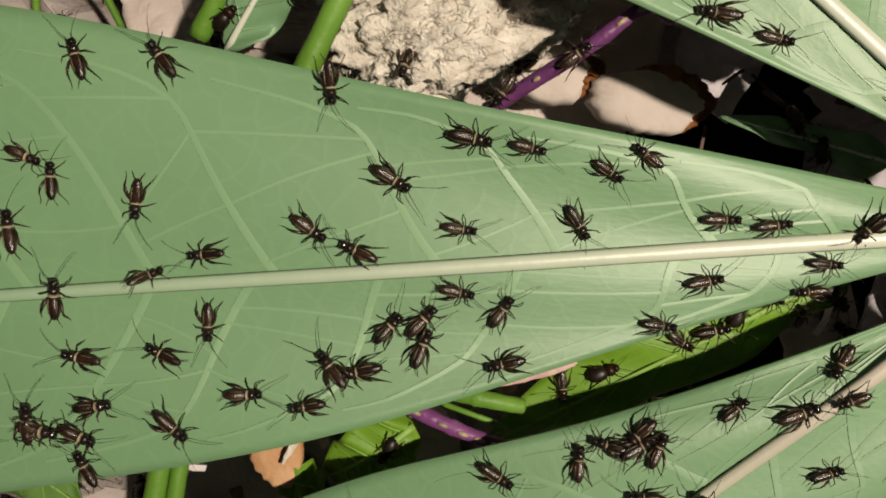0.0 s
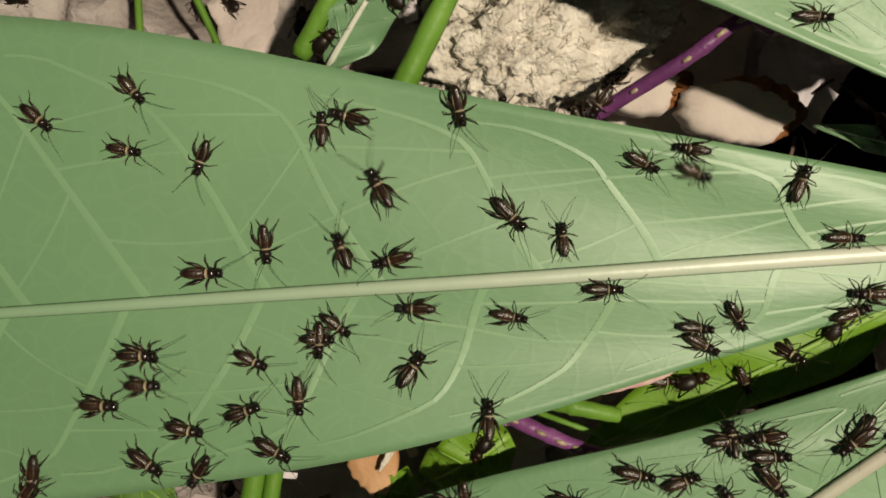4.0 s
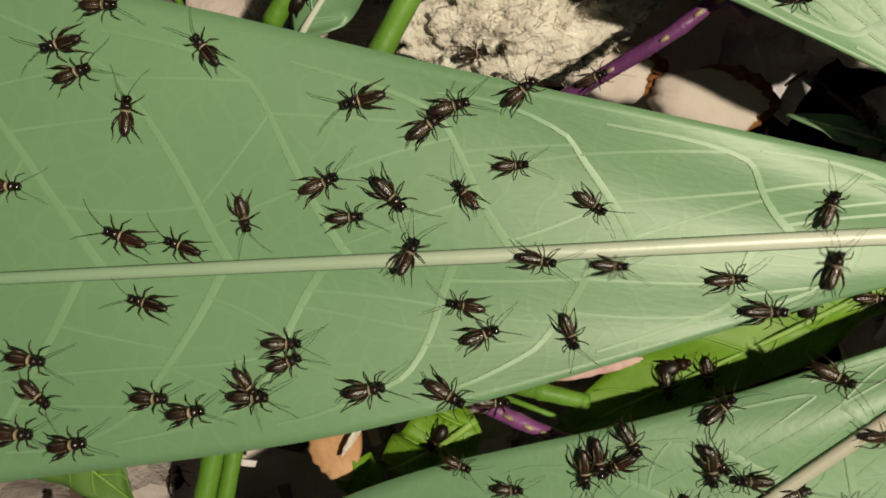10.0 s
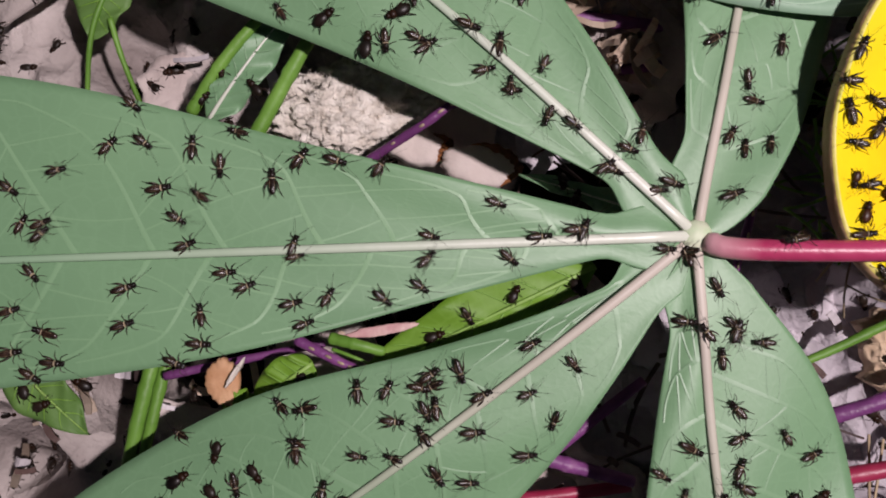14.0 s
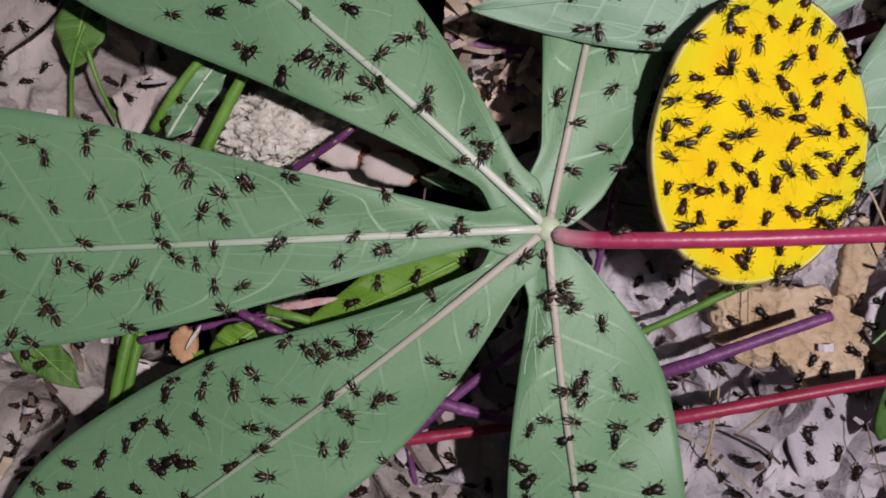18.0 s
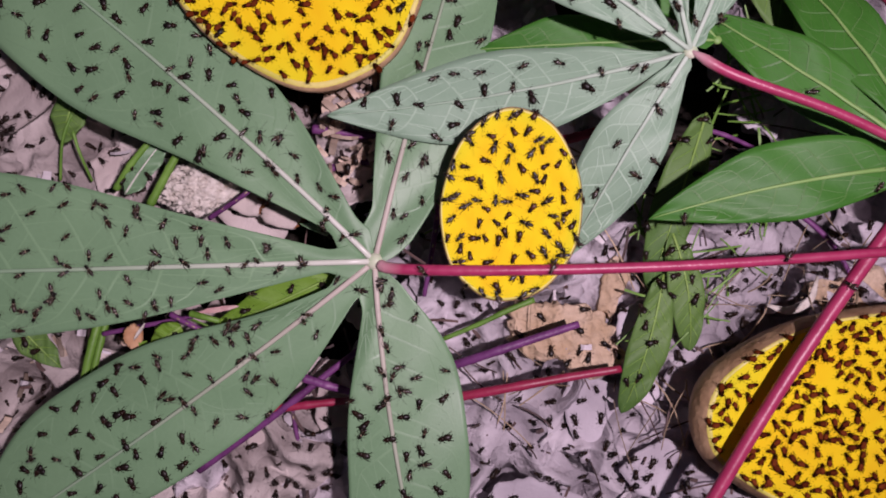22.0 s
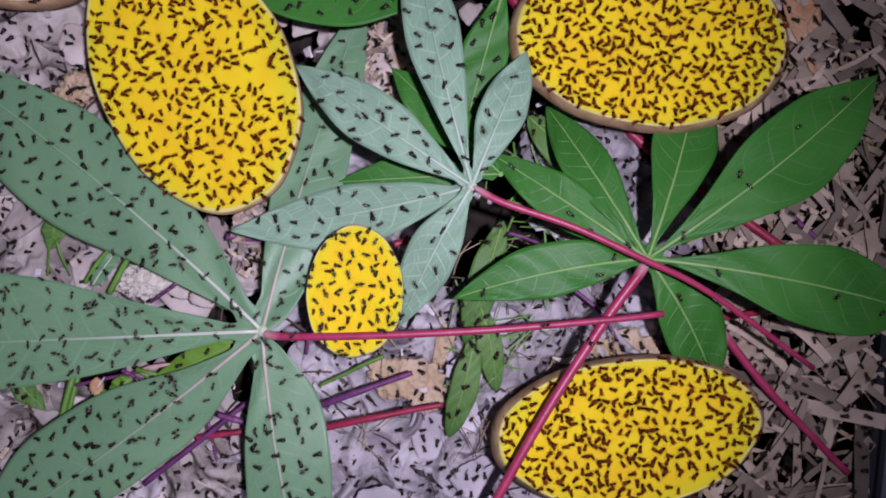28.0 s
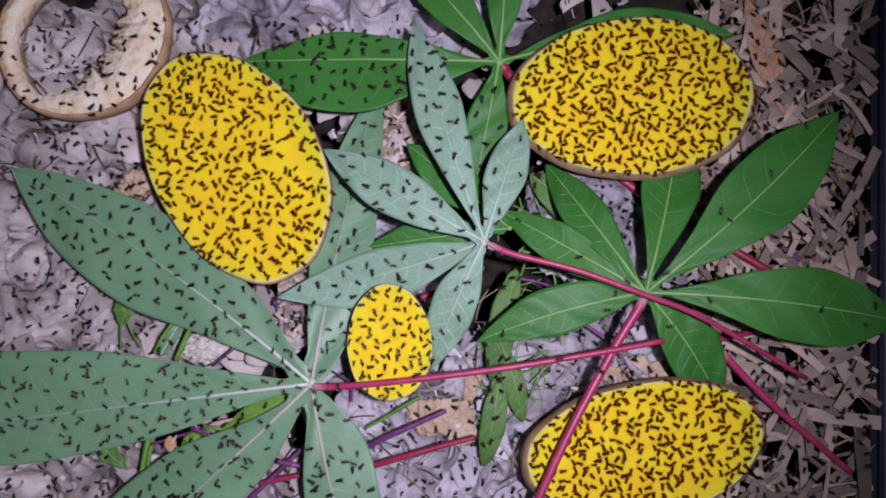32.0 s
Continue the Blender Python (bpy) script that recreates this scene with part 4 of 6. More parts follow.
def scrap(c, rx, ry, rot, z, h, material, label, seed, name, category, ragged=0.25, scorched=None):
    """A flat chip with a torn outline and a rounded upper edge."""
    bm = bmesh.new()
    seg = 72
    ca, sa = math.cos(radians(rot)), math.sin(radians(rot))
    prev = None
    for f, zz in ((0.9, 0.0), (1.0, h * 0.35), (0.97, h * 0.85), (0.85, h), (0.5, h * 0.98), (0.05, h * 0.94)):
        ring = []
        for k in range(seg):
            a = 2 * math.pi * k / seg
            e = f * (1 + ragged * noise.noise((math.cos(a) * 1.6 + seed, math.sin(a) * 1.6, 3.0)) + ragged * 0.4 * noise.noise((math.cos(a) * 6, math.sin(a) * 6, seed)))
            x, y = rx * e * math.cos(a), ry * e * math.sin(a)
            p = Vector((x * ca - y * sa, x * sa + y * ca, zz))
            p.z += 0.12 * h * noise.noise((p.x * 180, p.y * 180, seed)) if zz > 0 else 0
            ring.append(bm.verts.new(p))
        if prev:
            for k in range(seg):
                bm.faces.new((prev[k], prev[(k + 1) % seg], ring[(k + 1) % seg], ring[k]))
        prev = ring
    bm.faces.new(prev)
    ob = part(name, bm, material)
    ob.location = (c[0], c[1], z)
    if scorched:
        line = []
        for k in range(33):
            a = radians(scorched[0] + (scorched[1] - scorched[0]) * k / 32)
            e = 0.96 * (1 + ragged * noise.noise((math.cos(a) * 1.6 + seed, math.sin(a) * 1.6, 3.0)) + ragged * 0.4 * noise.noise((math.cos(a) * 6, math.sin(a) * 6, seed)))
            x, y = rx * e * math.cos(a), ry * e * math.sin(a)
            line.append(Vector((x * ca - y * sa, x * sa + y * ca, h * 0.8)))
        bm = bmesh.new()
        tube(bm, line, lambda f: h * (0.05 + 0.20 * math.sin(math.pi * f) * (1 + 0.5 * noise.noise((f * 14, seed, 0)))), 6)
        part("scorched_edge", bm, M_SCORCH, ob, "scorched brown edge")
    return tagged(ob, label, category)


scrap((0.0010, -0.1005), 0.0225, 0.0140, -15, 0.000, 0.007, M_SCRAP, "dried tan pumpkin scrap pitted with bite marks", 2.0, "pumpkin_scrap", "pumpkin", 0.5)
scrap((-0.2014, 0.0472), 0.0130, 0.0100, 20, 0.000, 0.012, M_SCRAP, "cream pumpkin scrap beside a large slice", 5.0, "pumpkin_scrap", "pumpkin", 0.45)
scrap((-0.1652, -0.1156), 0.0034, 0.0050, 8, 0.0215, 0.0025, M_DRYLEAF, "curled orange-brown dry leaf chip", 7.0, "dry_leaf", "leaf")
scrap((-0.1624, -0.1131), 0.0005, 0.0036, -27, 0.0240, 0.0018, M_FLUFF, "white papery strip on a dry leaf", 7.5, "paper_strip", "paper")
scrap((-0.1336, -0.1018), 0.0076, 0.0011, 14, 0.0265, 0.0012, M_PETAL, "dry pink petal on a green leaf", 8.0, "petal", "petal")
scrap((-0.1163, -0.0648), 0.0084, 0.0046, -6, 0.008, 0.006, M_WHITE, "pale chip with a scorched brown edge", 9.0, "pale_chip", "scrap", 0.2, (-50, 110))
scrap((-0.1312, -0.0612), 0.0075, 0.0042, -8, 0.006, 0.006, M_WHITE, "pale chip in deep shade", 10.0, "pale_chip", "scrap", 0.2, (-40, 60))
scrap((-0.1447, -0.1130), 0.0036, 0.0020, -20, 0.011, 0.006, M_WHITE, "small pale chip in deep shade", 11.0, "pale_chip", "scrap", 0.3)
scrap((0.0170, -0.0780), 0.0055, 0.0120, -10, 0.001, 0.005, M_SCRAP, "narrow tan pumpkin scrap", 12.0, "pumpkin_scrap", "pumpkin", 0.35)
scrap((0.1184, -0.0742), 0.0210, 0.0130, 10, 0.000, 0.004, M_SCRAP, "flat tan scrap under a petiole", 13.0, "pumpkin_scrap", "pumpkin", 0.35)


def fluff(c, rx, ry, rot, z, seed):
    """A wad of pale fibre: a lumpy core and loose hairs."""
    root = empty("fibre_wad", (c[0], c[1], z), "wad of cream coloured fluffy fibre", "fibre")
    ca, sa = math.cos(radians(rot)), math.sin(radians(rot))
    rnd = random.Random(seed)
    bm = bmesh.new()
    bmesh.ops.create_icosphere(bm, subdivisions=5, radius=1)
    for v in bm.verts:
        n = v.co.normalized()
        k = 1 + 0.26 * noise.noise(n * 2.2 + Vector((seed, 0, 0))) + 0.20 * noise.noise(n * 7) + 0.16 * noise.noise(n * 17) + 0.08 * noise.noise(n * 34)
        x, y, h = n.x * rx * k, n.y * ry * k, (n.z * 0.5 + 0.5) * 0.010 * k
        v.co = Vector((x * ca - y * sa, x * sa + y * ca, h))
    part("core", bm, M_FLUFF, root)
    bm = bmesh.new()
    for i in range(1100):
        a, rr = rnd.uniform(0, 6.283), math.sqrt(rnd.random())
        x, y = rx * rr * math.cos(a), ry * rr * math.sin(a)
        p = Vector((x * ca - y * sa, x * sa + y * ca, 0.0085 * math.sqrt(max(0.05, 1 - rr * rr)) + 0.001))
        d = Vector((rnd.uniform(-1, 1), rnd.uniform(-1, 1), rnd.uniform(0, 0.8))) * rnd.uniform(0.0014, 0.0042)
        e = Vector((rnd.uniform(-1, 1), rnd.uniform(-1, 1), rnd.uniform(-0.4, 0.4))) * 0.0012
        tube(bm, [p, p + d * 0.5 + e * 0.4, p + d + e], 0.00005, 3)
    hair = part("hairs", bm, M_FLUFF, root)
    hair["kind"] = "stuff"
    return root


fluff((-0.1455, -0.0558), 0.0172, 0.0098, 18, 0.012, 3)


def shell(c, rx, ry, z):
    """An eaten-out pumpkin slice: the rind ring with a ragged rest of flesh on one side."""
    root = empty("pumpkin_shell", (c[0], c[1], z), "hollowed pumpkin rind ring with ragged cream flesh", "pumpkin", "pumpkin slices")
    seg = 96
    def ring(bm, spec):
        loops = []
        for f, zz in spec:
            loops.append([bm.verts.new(Vector((rx * f(a) * math.cos(a), ry * f(a) * math.sin(a), zz + 0.0008 * noise.noise((math.cos(a) * 9, math.sin(a) * 9, zz * 300)))))
                          for a in (2 * math.pi * k / seg for k in range(seg))])
        loops.append(loops[0])
        for p, q in zip(loops, loops[1:]):
            for k in range(seg):
                bm.faces.new((p[k], p[(k + 1) % seg], q[(k + 1) % seg], q[k]))
    wob = lambda a: 1 + 0.03 * math.sin(2 * a + 1) + 0.012 * math.sin(5 * a)
    deep = lambda a: 0.13 + 0.46 * max(0.0, math.cos(a + 0.55)) ** 0.7 * (1 + 0.6 * noise.noise((math.cos(a) * 5, math.sin(a) * 5, 2.0)) + 0.6 * noise.noise((math.cos(a) * 14, math.sin(a) * 14, 4.0)))
    bm = bmesh.new()
    ring(bm, [(lambda a: 0.93 * wob(a), 0.0), (lambda a: wob(a), 0.010), (lambda a: 0.995 * wob(a), 0.019), (lambda a: 0.96 * wob(a), 0.0195), (lambda a: 0.93 * wob(a), 0.006)])
    part("rind", bm, M_RIND, root)
    bm = bmesh.new()
    ring(bm, [(lambda a: 0.94 * wob(a), 0.002), (lambda a: 0.962 * wob(a), 0.0185), (lambda a: (0.96 - 0.5 * deep(a)) * wob(a), 0.0185), (lambda a: (0.95 - deep(a)) * wob(a), 0.0165), (lambda a: (0.95 - 1.06 * deep(a)) * wob(a), 0.002)])
    part("flesh", bm, M_DRYFLESH, root, "dried cream and orange flesh")
    return root


shell((-0.2385, 0.1440), 0.0560, 0.0570, 0.000)


# a crescent of white peel
bm = bmesh.new()
pts = smooth_line([V3((0.0772, -0.0800), 0.010), V3((0.0850, -0.0812), 0.012), V3((0.0930, -0.0762), 0.012), V3((0.0960, -0.0665), 0.010)], 16)
base = Vector(pts[0])
tube(bm, local(pts, base), lambda f: 0.0018 * math.sin(math.pi * (0.1 + 0.8 * f)), 8, 0.4)
ob = part("peel", bm, M_FLUFF)
ob.location = base
tagged(ob, "white crescent of dry peel on paper", "peel")


# ---- straw, chips and fine grass ----
def litter(name, region, count, lens, widths, z, material, label, seed, category, curl=0.002, piece=""):
    """Flat shreds lying criss-cross within a rectangle: joined in one, or each a piece of its own."""
    rnd = random.Random(seed)
    x0, x1, y0, y1 = region
    bm = bmesh.new()
    heap = empty(name, ((x0 + x1) / 2, (y0 + y1) / 2, z - 0.004), label, category) if piece else None
    for i in range(count):
        c = Vector((rnd.uniform(x0, x1), rnd.uniform(y0, y1), z + rnd.uniform(-0.004, 0.006)))
        a = rnd.uniform(0, math.pi)
        L, w = rnd.uniform(*lens), rnd.uniform(*widths)
        reach = abs(math.cos(a)) * L / 2
        c.x = min(max(c.x, x0 + reach * 0.9), x1 - reach * 0.9)
        d = Vector((math.cos(a), math.sin(a), rnd.uniform(-0.12, 0.12)))
        s = Vector((-math.sin(a), math.cos(a), rnd.uniform(-0.3, 0.3))).normalized()
        n = 4
        rows = []
        bend = rnd.uniform(-0.15, 0.15)
        for k in range(n + 1):
            f = k / n - 0.5
            p = d * (L * f) + Vector((-math.sin(a), math.cos(a), 0)) * (bend * L * f * f * 2) + Vector((0, 0, curl * math.sin(k + i)))
            t = w * (rnd.uniform(0.6, 1.0) if k in (0, n) else rnd.uniform(0.85, 1.0)) * 0.5
            rows.append([p - s * t, p + s * t] if piece else [c + p - s * t, c + p + s * t])
        if piece:
            bm = bmesh.new()
        grid_sheet(bm, rows, 0.0004)
        if piece:
            part(piece, bm, material, heap, smooth=False).location = c - heap.location
    turn = Matrix.Rotation(radians(-3.4), 4, "Z") if name == "straw" else Matrix.Identity(4)
    if piece:
        heap.matrix_world = turn @ Matrix.Translation(heap.location)
        return heap
    ob = part(name, bm, material, smooth=False)
    ob.matrix_world = turn
    return tagged(ob, label, category, "", "stuff")


litter("straw", (0.155, 0.266, -0.145, 0.19), 240, (0.020, 0.062), (0.0025, 0.0095), 0.002, M_STRAW, "tangled dry straw strips and bamboo shreds", 21, "straw", piece="straw_strip")
litter("straw", (0.155, 0.266, -0.145, 0.19), 300, (0.010, 0.040), (0.0008, 0.0040), -0.003, M_DRYGRASS, "fine dry straw shreds below the longer strips", 31, "straw")
litter("straw", (0.150, 0.20, -0.05, 0.17), 90, (0.015, 0.05), (0.001, 0.005), -0.006, M_DRYGRASS, "tangled dry straw strips under leaves", 22, "straw")
litter("wood_chips", (-0.056, -0.008, 0.040, 0.110), 170, (0.004, 0.014), (0.0010, 0.0042), 0.006, M_CHIP, "pale wood chips and dry husks", 23, "wood chips", piece="chip")
litter("wood_chips", (-0.105, -0.078, -0.050, -0.005), 70, (0.004, 0.012), (0.0010, 0.0040), 0.012, M_CHIP, "pale wood chips between two leaf fingers", 43, "wood chips", piece="chip")
litter("wood_chips", (-0.24, -0.09, -0.17, -0.10), 45, (0.004, 0.012), (0.001, 0.003), -0.001, M_CHIP, "pale chips and husks under leaves", 24, "wood chips", piece="chip")
litter("dry_grass", (-0.04, 0.12, -0.14, -0.02), 60, (0.012, 0.035), (0.0003, 0.0007), 0.010, M_DRYGRASS, "thin dry grass stalks on paper", 25, "dry grass", 0.001)
litter("fine_grass", (0.02, 0.075, -0.10, 0.03), 60, (0.008, 0.03), (0.0005, 0.0012), 0.010, M_GRASS, "fine green grass shreds on paper", 26, "grass", 0.001)
litter("fine_grass", (-0.06, -0.03, -0.075, -0.03), 35, (0.006, 0.016), (0.0004, 0.0008), 0.010, M_GRASS, "fine green grass shreds beside a pumpkin slice", 27, "grass", 0.001)
litter("twig_litter", (-0.12, 0.10, -0.16, 0.02), 60, (0.008, 0.028), (0.0005, 0.0012), 0.007, M_TWIGLET, "dark twiglets and husks on paper", 28, "twigs", 0.001)
litter("twig_litter", (-0.29, -0.10, 0.00, 0.16), 45, (0.008, 0.03), (0.0006, 0.0014), 0.008, M_TWIGLET, "dark twiglets on torn egg tray", 29, "twigs", 0.001)

litter("husk_crumbs", (-0.29, 0.15, -0.20, 0.17), 380, (0.0015, 0.006), (0.0004, 0.0018), 0.006, M_TWIGLET, "dark husk crumbs and droppings on paper", 41, "crumbs", 0.0004)
litter("paper_flakes", (-0.29, 0.15, -0.20, 0.17), 240, (0.002, 0.008), (0.001, 0.004), 0.003, M_FLAKE, "small torn flakes of pale paper", 42, "paper flakes", 0.001)



from mathutils.bvhtree import BVHTree


# ---- crickets ----
def ball(bm, c, r, seg=10, rings=7):
    m = Matrix.Translation(c) @ Matrix.Diagonal((*r, 1))
    bmesh.ops.create_uvsphere(bm, u_segments=seg, v_segments=rings, radius=1, matrix=m)


def limb(bm, pts, radii, sides=5):
    n = len(pts) - 1
    tube(bm, [Vector(p) for p in pts], lambda f: radii[min(int(round(f * n)), n)], sides)


def cricket():
    """A young cricket of unit length with its head towards +x, standing on z = 0."""
    root = new("cricket")
    root.empty_display_size = 0.2
    tagged(root, "small dark brown cricket nymph with a pale thorax band", "cricket", "roaming crickets")
    bm = bmesh.new()
    prof = [(-0.54, 0.02), (-0.51, 0.07), (-0.44, 0.11), (-0.42, 0.115), (-0.33, 0.142), (-0.31, 0.142), (-0.21, 0.156), (-0.19, 0.152), (-0.09, 0.154), (-0.07, 0.148), (0.03, 0.142), (0.06, 0.13)]
    prev = None
    for k, (x, r) in enumerate(prof):
        r2 = r * (0.95 if k % 2 else 1.0)
        ring = [bm.verts.new((x, r2 * math.cos(a), 0.16 + 0.82 * r2 * math.sin(a))) for a in (2 * math.pi * j / 12 for j in range(12))]
        if prev:
            for j in range(12):
                bm.faces.new((prev[j], ring[j], ring[(j + 1) % 12], prev[(j + 1) % 12]))
        prev = ring
    bm.faces.new(prev)
    part("abdomen", bm, M_BODY, root)
    bm = bmesh.new()
    ball(bm, (0.085, 0, 0.160), (0.034, 0.136, 0.126), 12, 7)
    part("thorax_band", bm, M_BAND, root, "pale tan band")
    # Strips along the back: wing-pad marking and glossy highlight in one.
    for s in (-1, 1):
        bm = bmesh.new()
        limb(bm, [(0.02, s * 0.085, 0.258), (-0.12, s * 0.098, 0.262), (-0.26, s * 0.092, 0.255), (-0.38, s * 0.072, 0.232)], (0.010, 0.020, 0.017, 0.006), 4)
        part("back_stripe", bm, M_STRIPE, root, "dull brown wing-pad stripe that also stands for the gloss")
    bm = bmesh.new()
    ball(bm, (0.21, 0, 0.165), (0.115, 0.142, 0.128), 12, 8)
    part("thorax", bm, M_THORAX, root)
    bm = bmesh.new()
    ball(bm, (0.385, 0, 0.16), (0.098, 0.125, 0.115), 12, 8)
    ball(bm, (0.45, 0.075, 0.20), (0.035, 0.035, 0.04), 6, 4)
    ball(bm, (0.45, -0.075, 0.20), (0.035, 0.035, 0.04), 6, 4)
    part("head", bm, M_HEAD, root, "glossy black head")
    for s in (-1, 1):
        bm = bmesh.new()
        limb(bm, [(0.45, s * 0.05, 0.22), (0.58, s * 0.13, 0.30), (0.78, s * 0.24, 0.29), (1.00, s * 0.36, 0.20), (1.18, s * 0.50, 0.10)], (0.010, 0.008, 0.006, 0.005, 0.003), 4)
        part("antenna", bm, M_LEG, root)
        bm = bmesh.new()
        limb(bm, [(0.28, s * 0.10, 0.12), (0.36, s * 0.26, 0.20), (0.44, s * 0.33, 0.10), (0.52, s * 0.36, 0.01)], (0.022, 0.018, 0.012, 0.008), 5)
        part("foreleg", bm, M_LEG, root)
        bm = bmesh.new()
        limb(bm, [(0.14, s * 0.12, 0.12), (0.10, s * 0.29, 0.21), (0.05, s * 0.38, 0.10), (0.02, s * 0.44, 0.01)], (0.022, 0.018, 0.012, 0.008), 5)
        part("midleg", bm, M_LEG, root)
        bm = bmesh.new()
        limb(bm, [(0.02, s * 0.12, 0.14), (-0.08, s * 0.18, 0.21), (-0.21, s * 0.23, 0.27), (-0.34, s * 0.26, 0.28), (-0.45, s * 0.30, 0.15), (-0.58, s * 0.35, 0.02), (-0.66, s * 0.39, 0.01)], (0.028, 0.042, 0.038, 0.019, 0.013, 0.011, 0.007), 6)
        part("hind_leg", bm, M_HIND, root, "stout jumping leg")
        bm = bmesh.new()
        limb(bm, [(-0.46, s * 0.04, 0.16), (-0.58, s * 0.10, 0.17), (-0.70, s * 0.17, 0.14)], (0.016, 0.011, 0.004), 4)
        part("cercus", bm, M_LEG, root)
    return root


def swarm_mesh():
    """The bare vertices and faces of a simpler cricket, for the crowds."""
    bm = bmesh.new()
    ball(bm, (-0.20, 0, 0.155), (0.36, 0.25, 0.16), 10, 6)
    brown = len(bm.faces)
    ball(bm, (0.19, 0, 0.16), (0.17, 0.205, 0.14), 8, 5)
    ball(bm, (0.38, 0, 0.155), (0.11, 0.135, 0.12), 7, 5)
    for s in (-1, 1):
        for line, r in (([(0.28, s * 0.1, 0.1), (0.36, s * 0.24, 0.18), (0.48, s * 0.33, 0.01)], 0.019), ([(0.12, s * 0.1, 0.1), (0.08, s * 0.28, 0.19), (0.02, s * 0.42, 0.01)], 0.019),
                        ([(0.0, s * 0.1, 0.12), (-0.20, s * 0.22, 0.26), (-0.34, s * 0.25, 0.27), (-0.60, s * 0.36, 0.01)], 0.030), ([(-0.46, s * 0.04, 0.16), (-0.70, s * 0.16, 0.14)], 0.010),
                        ([(0.45, s * 0.05, 0.22), (0.62, s * 0.14, 0.27), (0.85, s * 0.28, 0.16)], 0.006)):
            tube(bm, [Vector(p) for p in line], r, 3)
    bm.verts.ensure_lookup_table()
    for i, v in enumerate(bm.verts):
        v.index = i
    vs = np.array([v.co[:] for v in bm.verts])
    fs = [[v.index for v in f.verts] for f in bm.faces]
    bm.free()
    return vs, fs, brown


bpy.context.view_layer.update()


def surfaces():
    """All that stands so far as one tree of faces, with the name of the object of each."""
    vs, fs, names = [], [], []
    for ob in scene.objects:
        if ob.type != "MESH":
            continue
        off, m = len(vs), ob.matrix_world
        vs += [m @ v.co for v in ob.data.vertices]
        fs += [[i + off for i in p.vertices] for p in ob.data.polygons]
        names += [ob.name.split(".")[0]] * len(ob.data.polygons)
    return BVHTree.FromPolygons(vs, fs), names


TREE, TREE_NAMES = surfaces()


def under(x, y, top=0.30):
    """The surface below a spot: its height, normal and object's name."""
    place, normal, face, _ = TREE.ray_cast(Vector((x, y, top)), Vector((0, 0, -1)))
    if place is None:
        return -0.02, Vector((0, 0, 1)), ""
    return place.z, normal if normal.z > 0 else -normal, TREE_NAMES[face]


SW_V, SW_F, SW_BROWN = swarm_mesh()
SWARMS = []


def swarm(name, spots, label, body, size=0.0046):
    """A crowd of crickets in one mesh, each standing on what lies below its spot. spots: x, y, heading."""
    rnd = random.Random(len(spots))
    verts, faces = [], []
    zs = []
    for x, y, a in spots:
        z, n, _ = under(x, y)
        if n.z < 0.35:
            n = Vector((0, 0, 1))
        q = Vector((0, 0, 1)).rotation_difference(n).to_matrix() @ Matrix.Rotation(a, 3, "Z")
        k = size * rnd.uniform(0.8, 1.15)
        pts = (SW_V * k) @ np.array(q).T + np.array((x, y, z))
        verts.append(pts)
    nv = len(SW_V)
    me = bpy.data.meshes.new(name)
    allv = np.concatenate(verts)
    for i in range(len(verts)):
        faces += [[j + i * nv for j in f] for f in SW_F]
    c = allv.mean(axis=0)
    me.from_pydata((allv - c).tolist(), [], faces)
    me.polygons.foreach_set("use_smooth", [True] * len(me.polygons))
    me.materials.append(body)
    me.materials.append(M_SWRED if body is M_SWARM else M_SWHEAD)
    me.polygons.foreach_set("material_index", [0 if j < SW_BROWN else 1 for _ in verts for j in range(len(SW_F))])
    ob = new(name, me)
    ob.location = c
    tagged(ob, label, "crickets", "", "stuff")
    SWARMS.append(ob)
    return ob


def spread(inside, box, count, gap, seed):
    """Random spots and headings within box that keep their distance from each other."""
    rnd = random.Random(seed)
    x0, x1, y0, y1 = box
    spots = []
    for _ in range(count * 22):
        x, y = rnd.uniform(x0, x1), rnd.uniform(y0, y1)
        if rnd.random() > 0.55 + 0.75 * noise.noise((x * 48, y * 48, seed)):
            continue
        if inside(x, y) and all((x - p) ** 2 + (y - q) ** 2 > gap * gap for p, q, _ in spots):
            spots.append((x, y, rnd.uniform(0, 6.283)))
            if len(spots) == count:
                break
    return spots


def oval(c, a, b, rot):
    ca, sa = math.cos(radians(rot)), math.sin(radians(rot))
    def f(x, y):
        dx, dy = x - c[0], y - c[1]
        return ((dx * ca + dy * sa) / a) ** 2 + ((-dx * sa + dy * ca) / b) ** 2 < 1
    return f


def deal(name, spots, label, body, n=3, size=0.0046):
    for k in range(n):
        swarm(name, spots[k::n], label, body, size)


for (c, a, b, rot), num, seed in ((SLICE_A, 400, 1), (SLICE_B, 520, 2), (SLICE_C, 480, 3), (SLICE_S, 84, 4)):
    r = max(a, b)
    within = oval(c, a, b, rot)
    small = num < 100
    spots = spread(lambda x, y: within(x, y) and under(x, y)[2] in ("flesh", "rim"), (c[0] - r, c[0] + r, c[1] - r, c[1] + r), num, 0.0042 if small else 0.0034, seed)
    if small:
        S_SPOTS, spots = spots[::2], spots[1::2]
    deal("crickets_on_pumpkin", spots, "crowd of dark cricket nymphs feeding on pumpkin flesh", M_SWMID if small else M_SWARM, 3, 0.0039 if small else 0.0044)


def on_paper(x, y):
    what = under(x, y)[2]
    if what in ("rind", "flesh"):
        return x < -0.15 and y > 0.07
    return what in ("blade", "pulp_paper", "paper_shard", "pumpkin_scrap", "straw", "straw_strip", "chip", "twig_litter", "husk_crumbs", "paper_flakes")


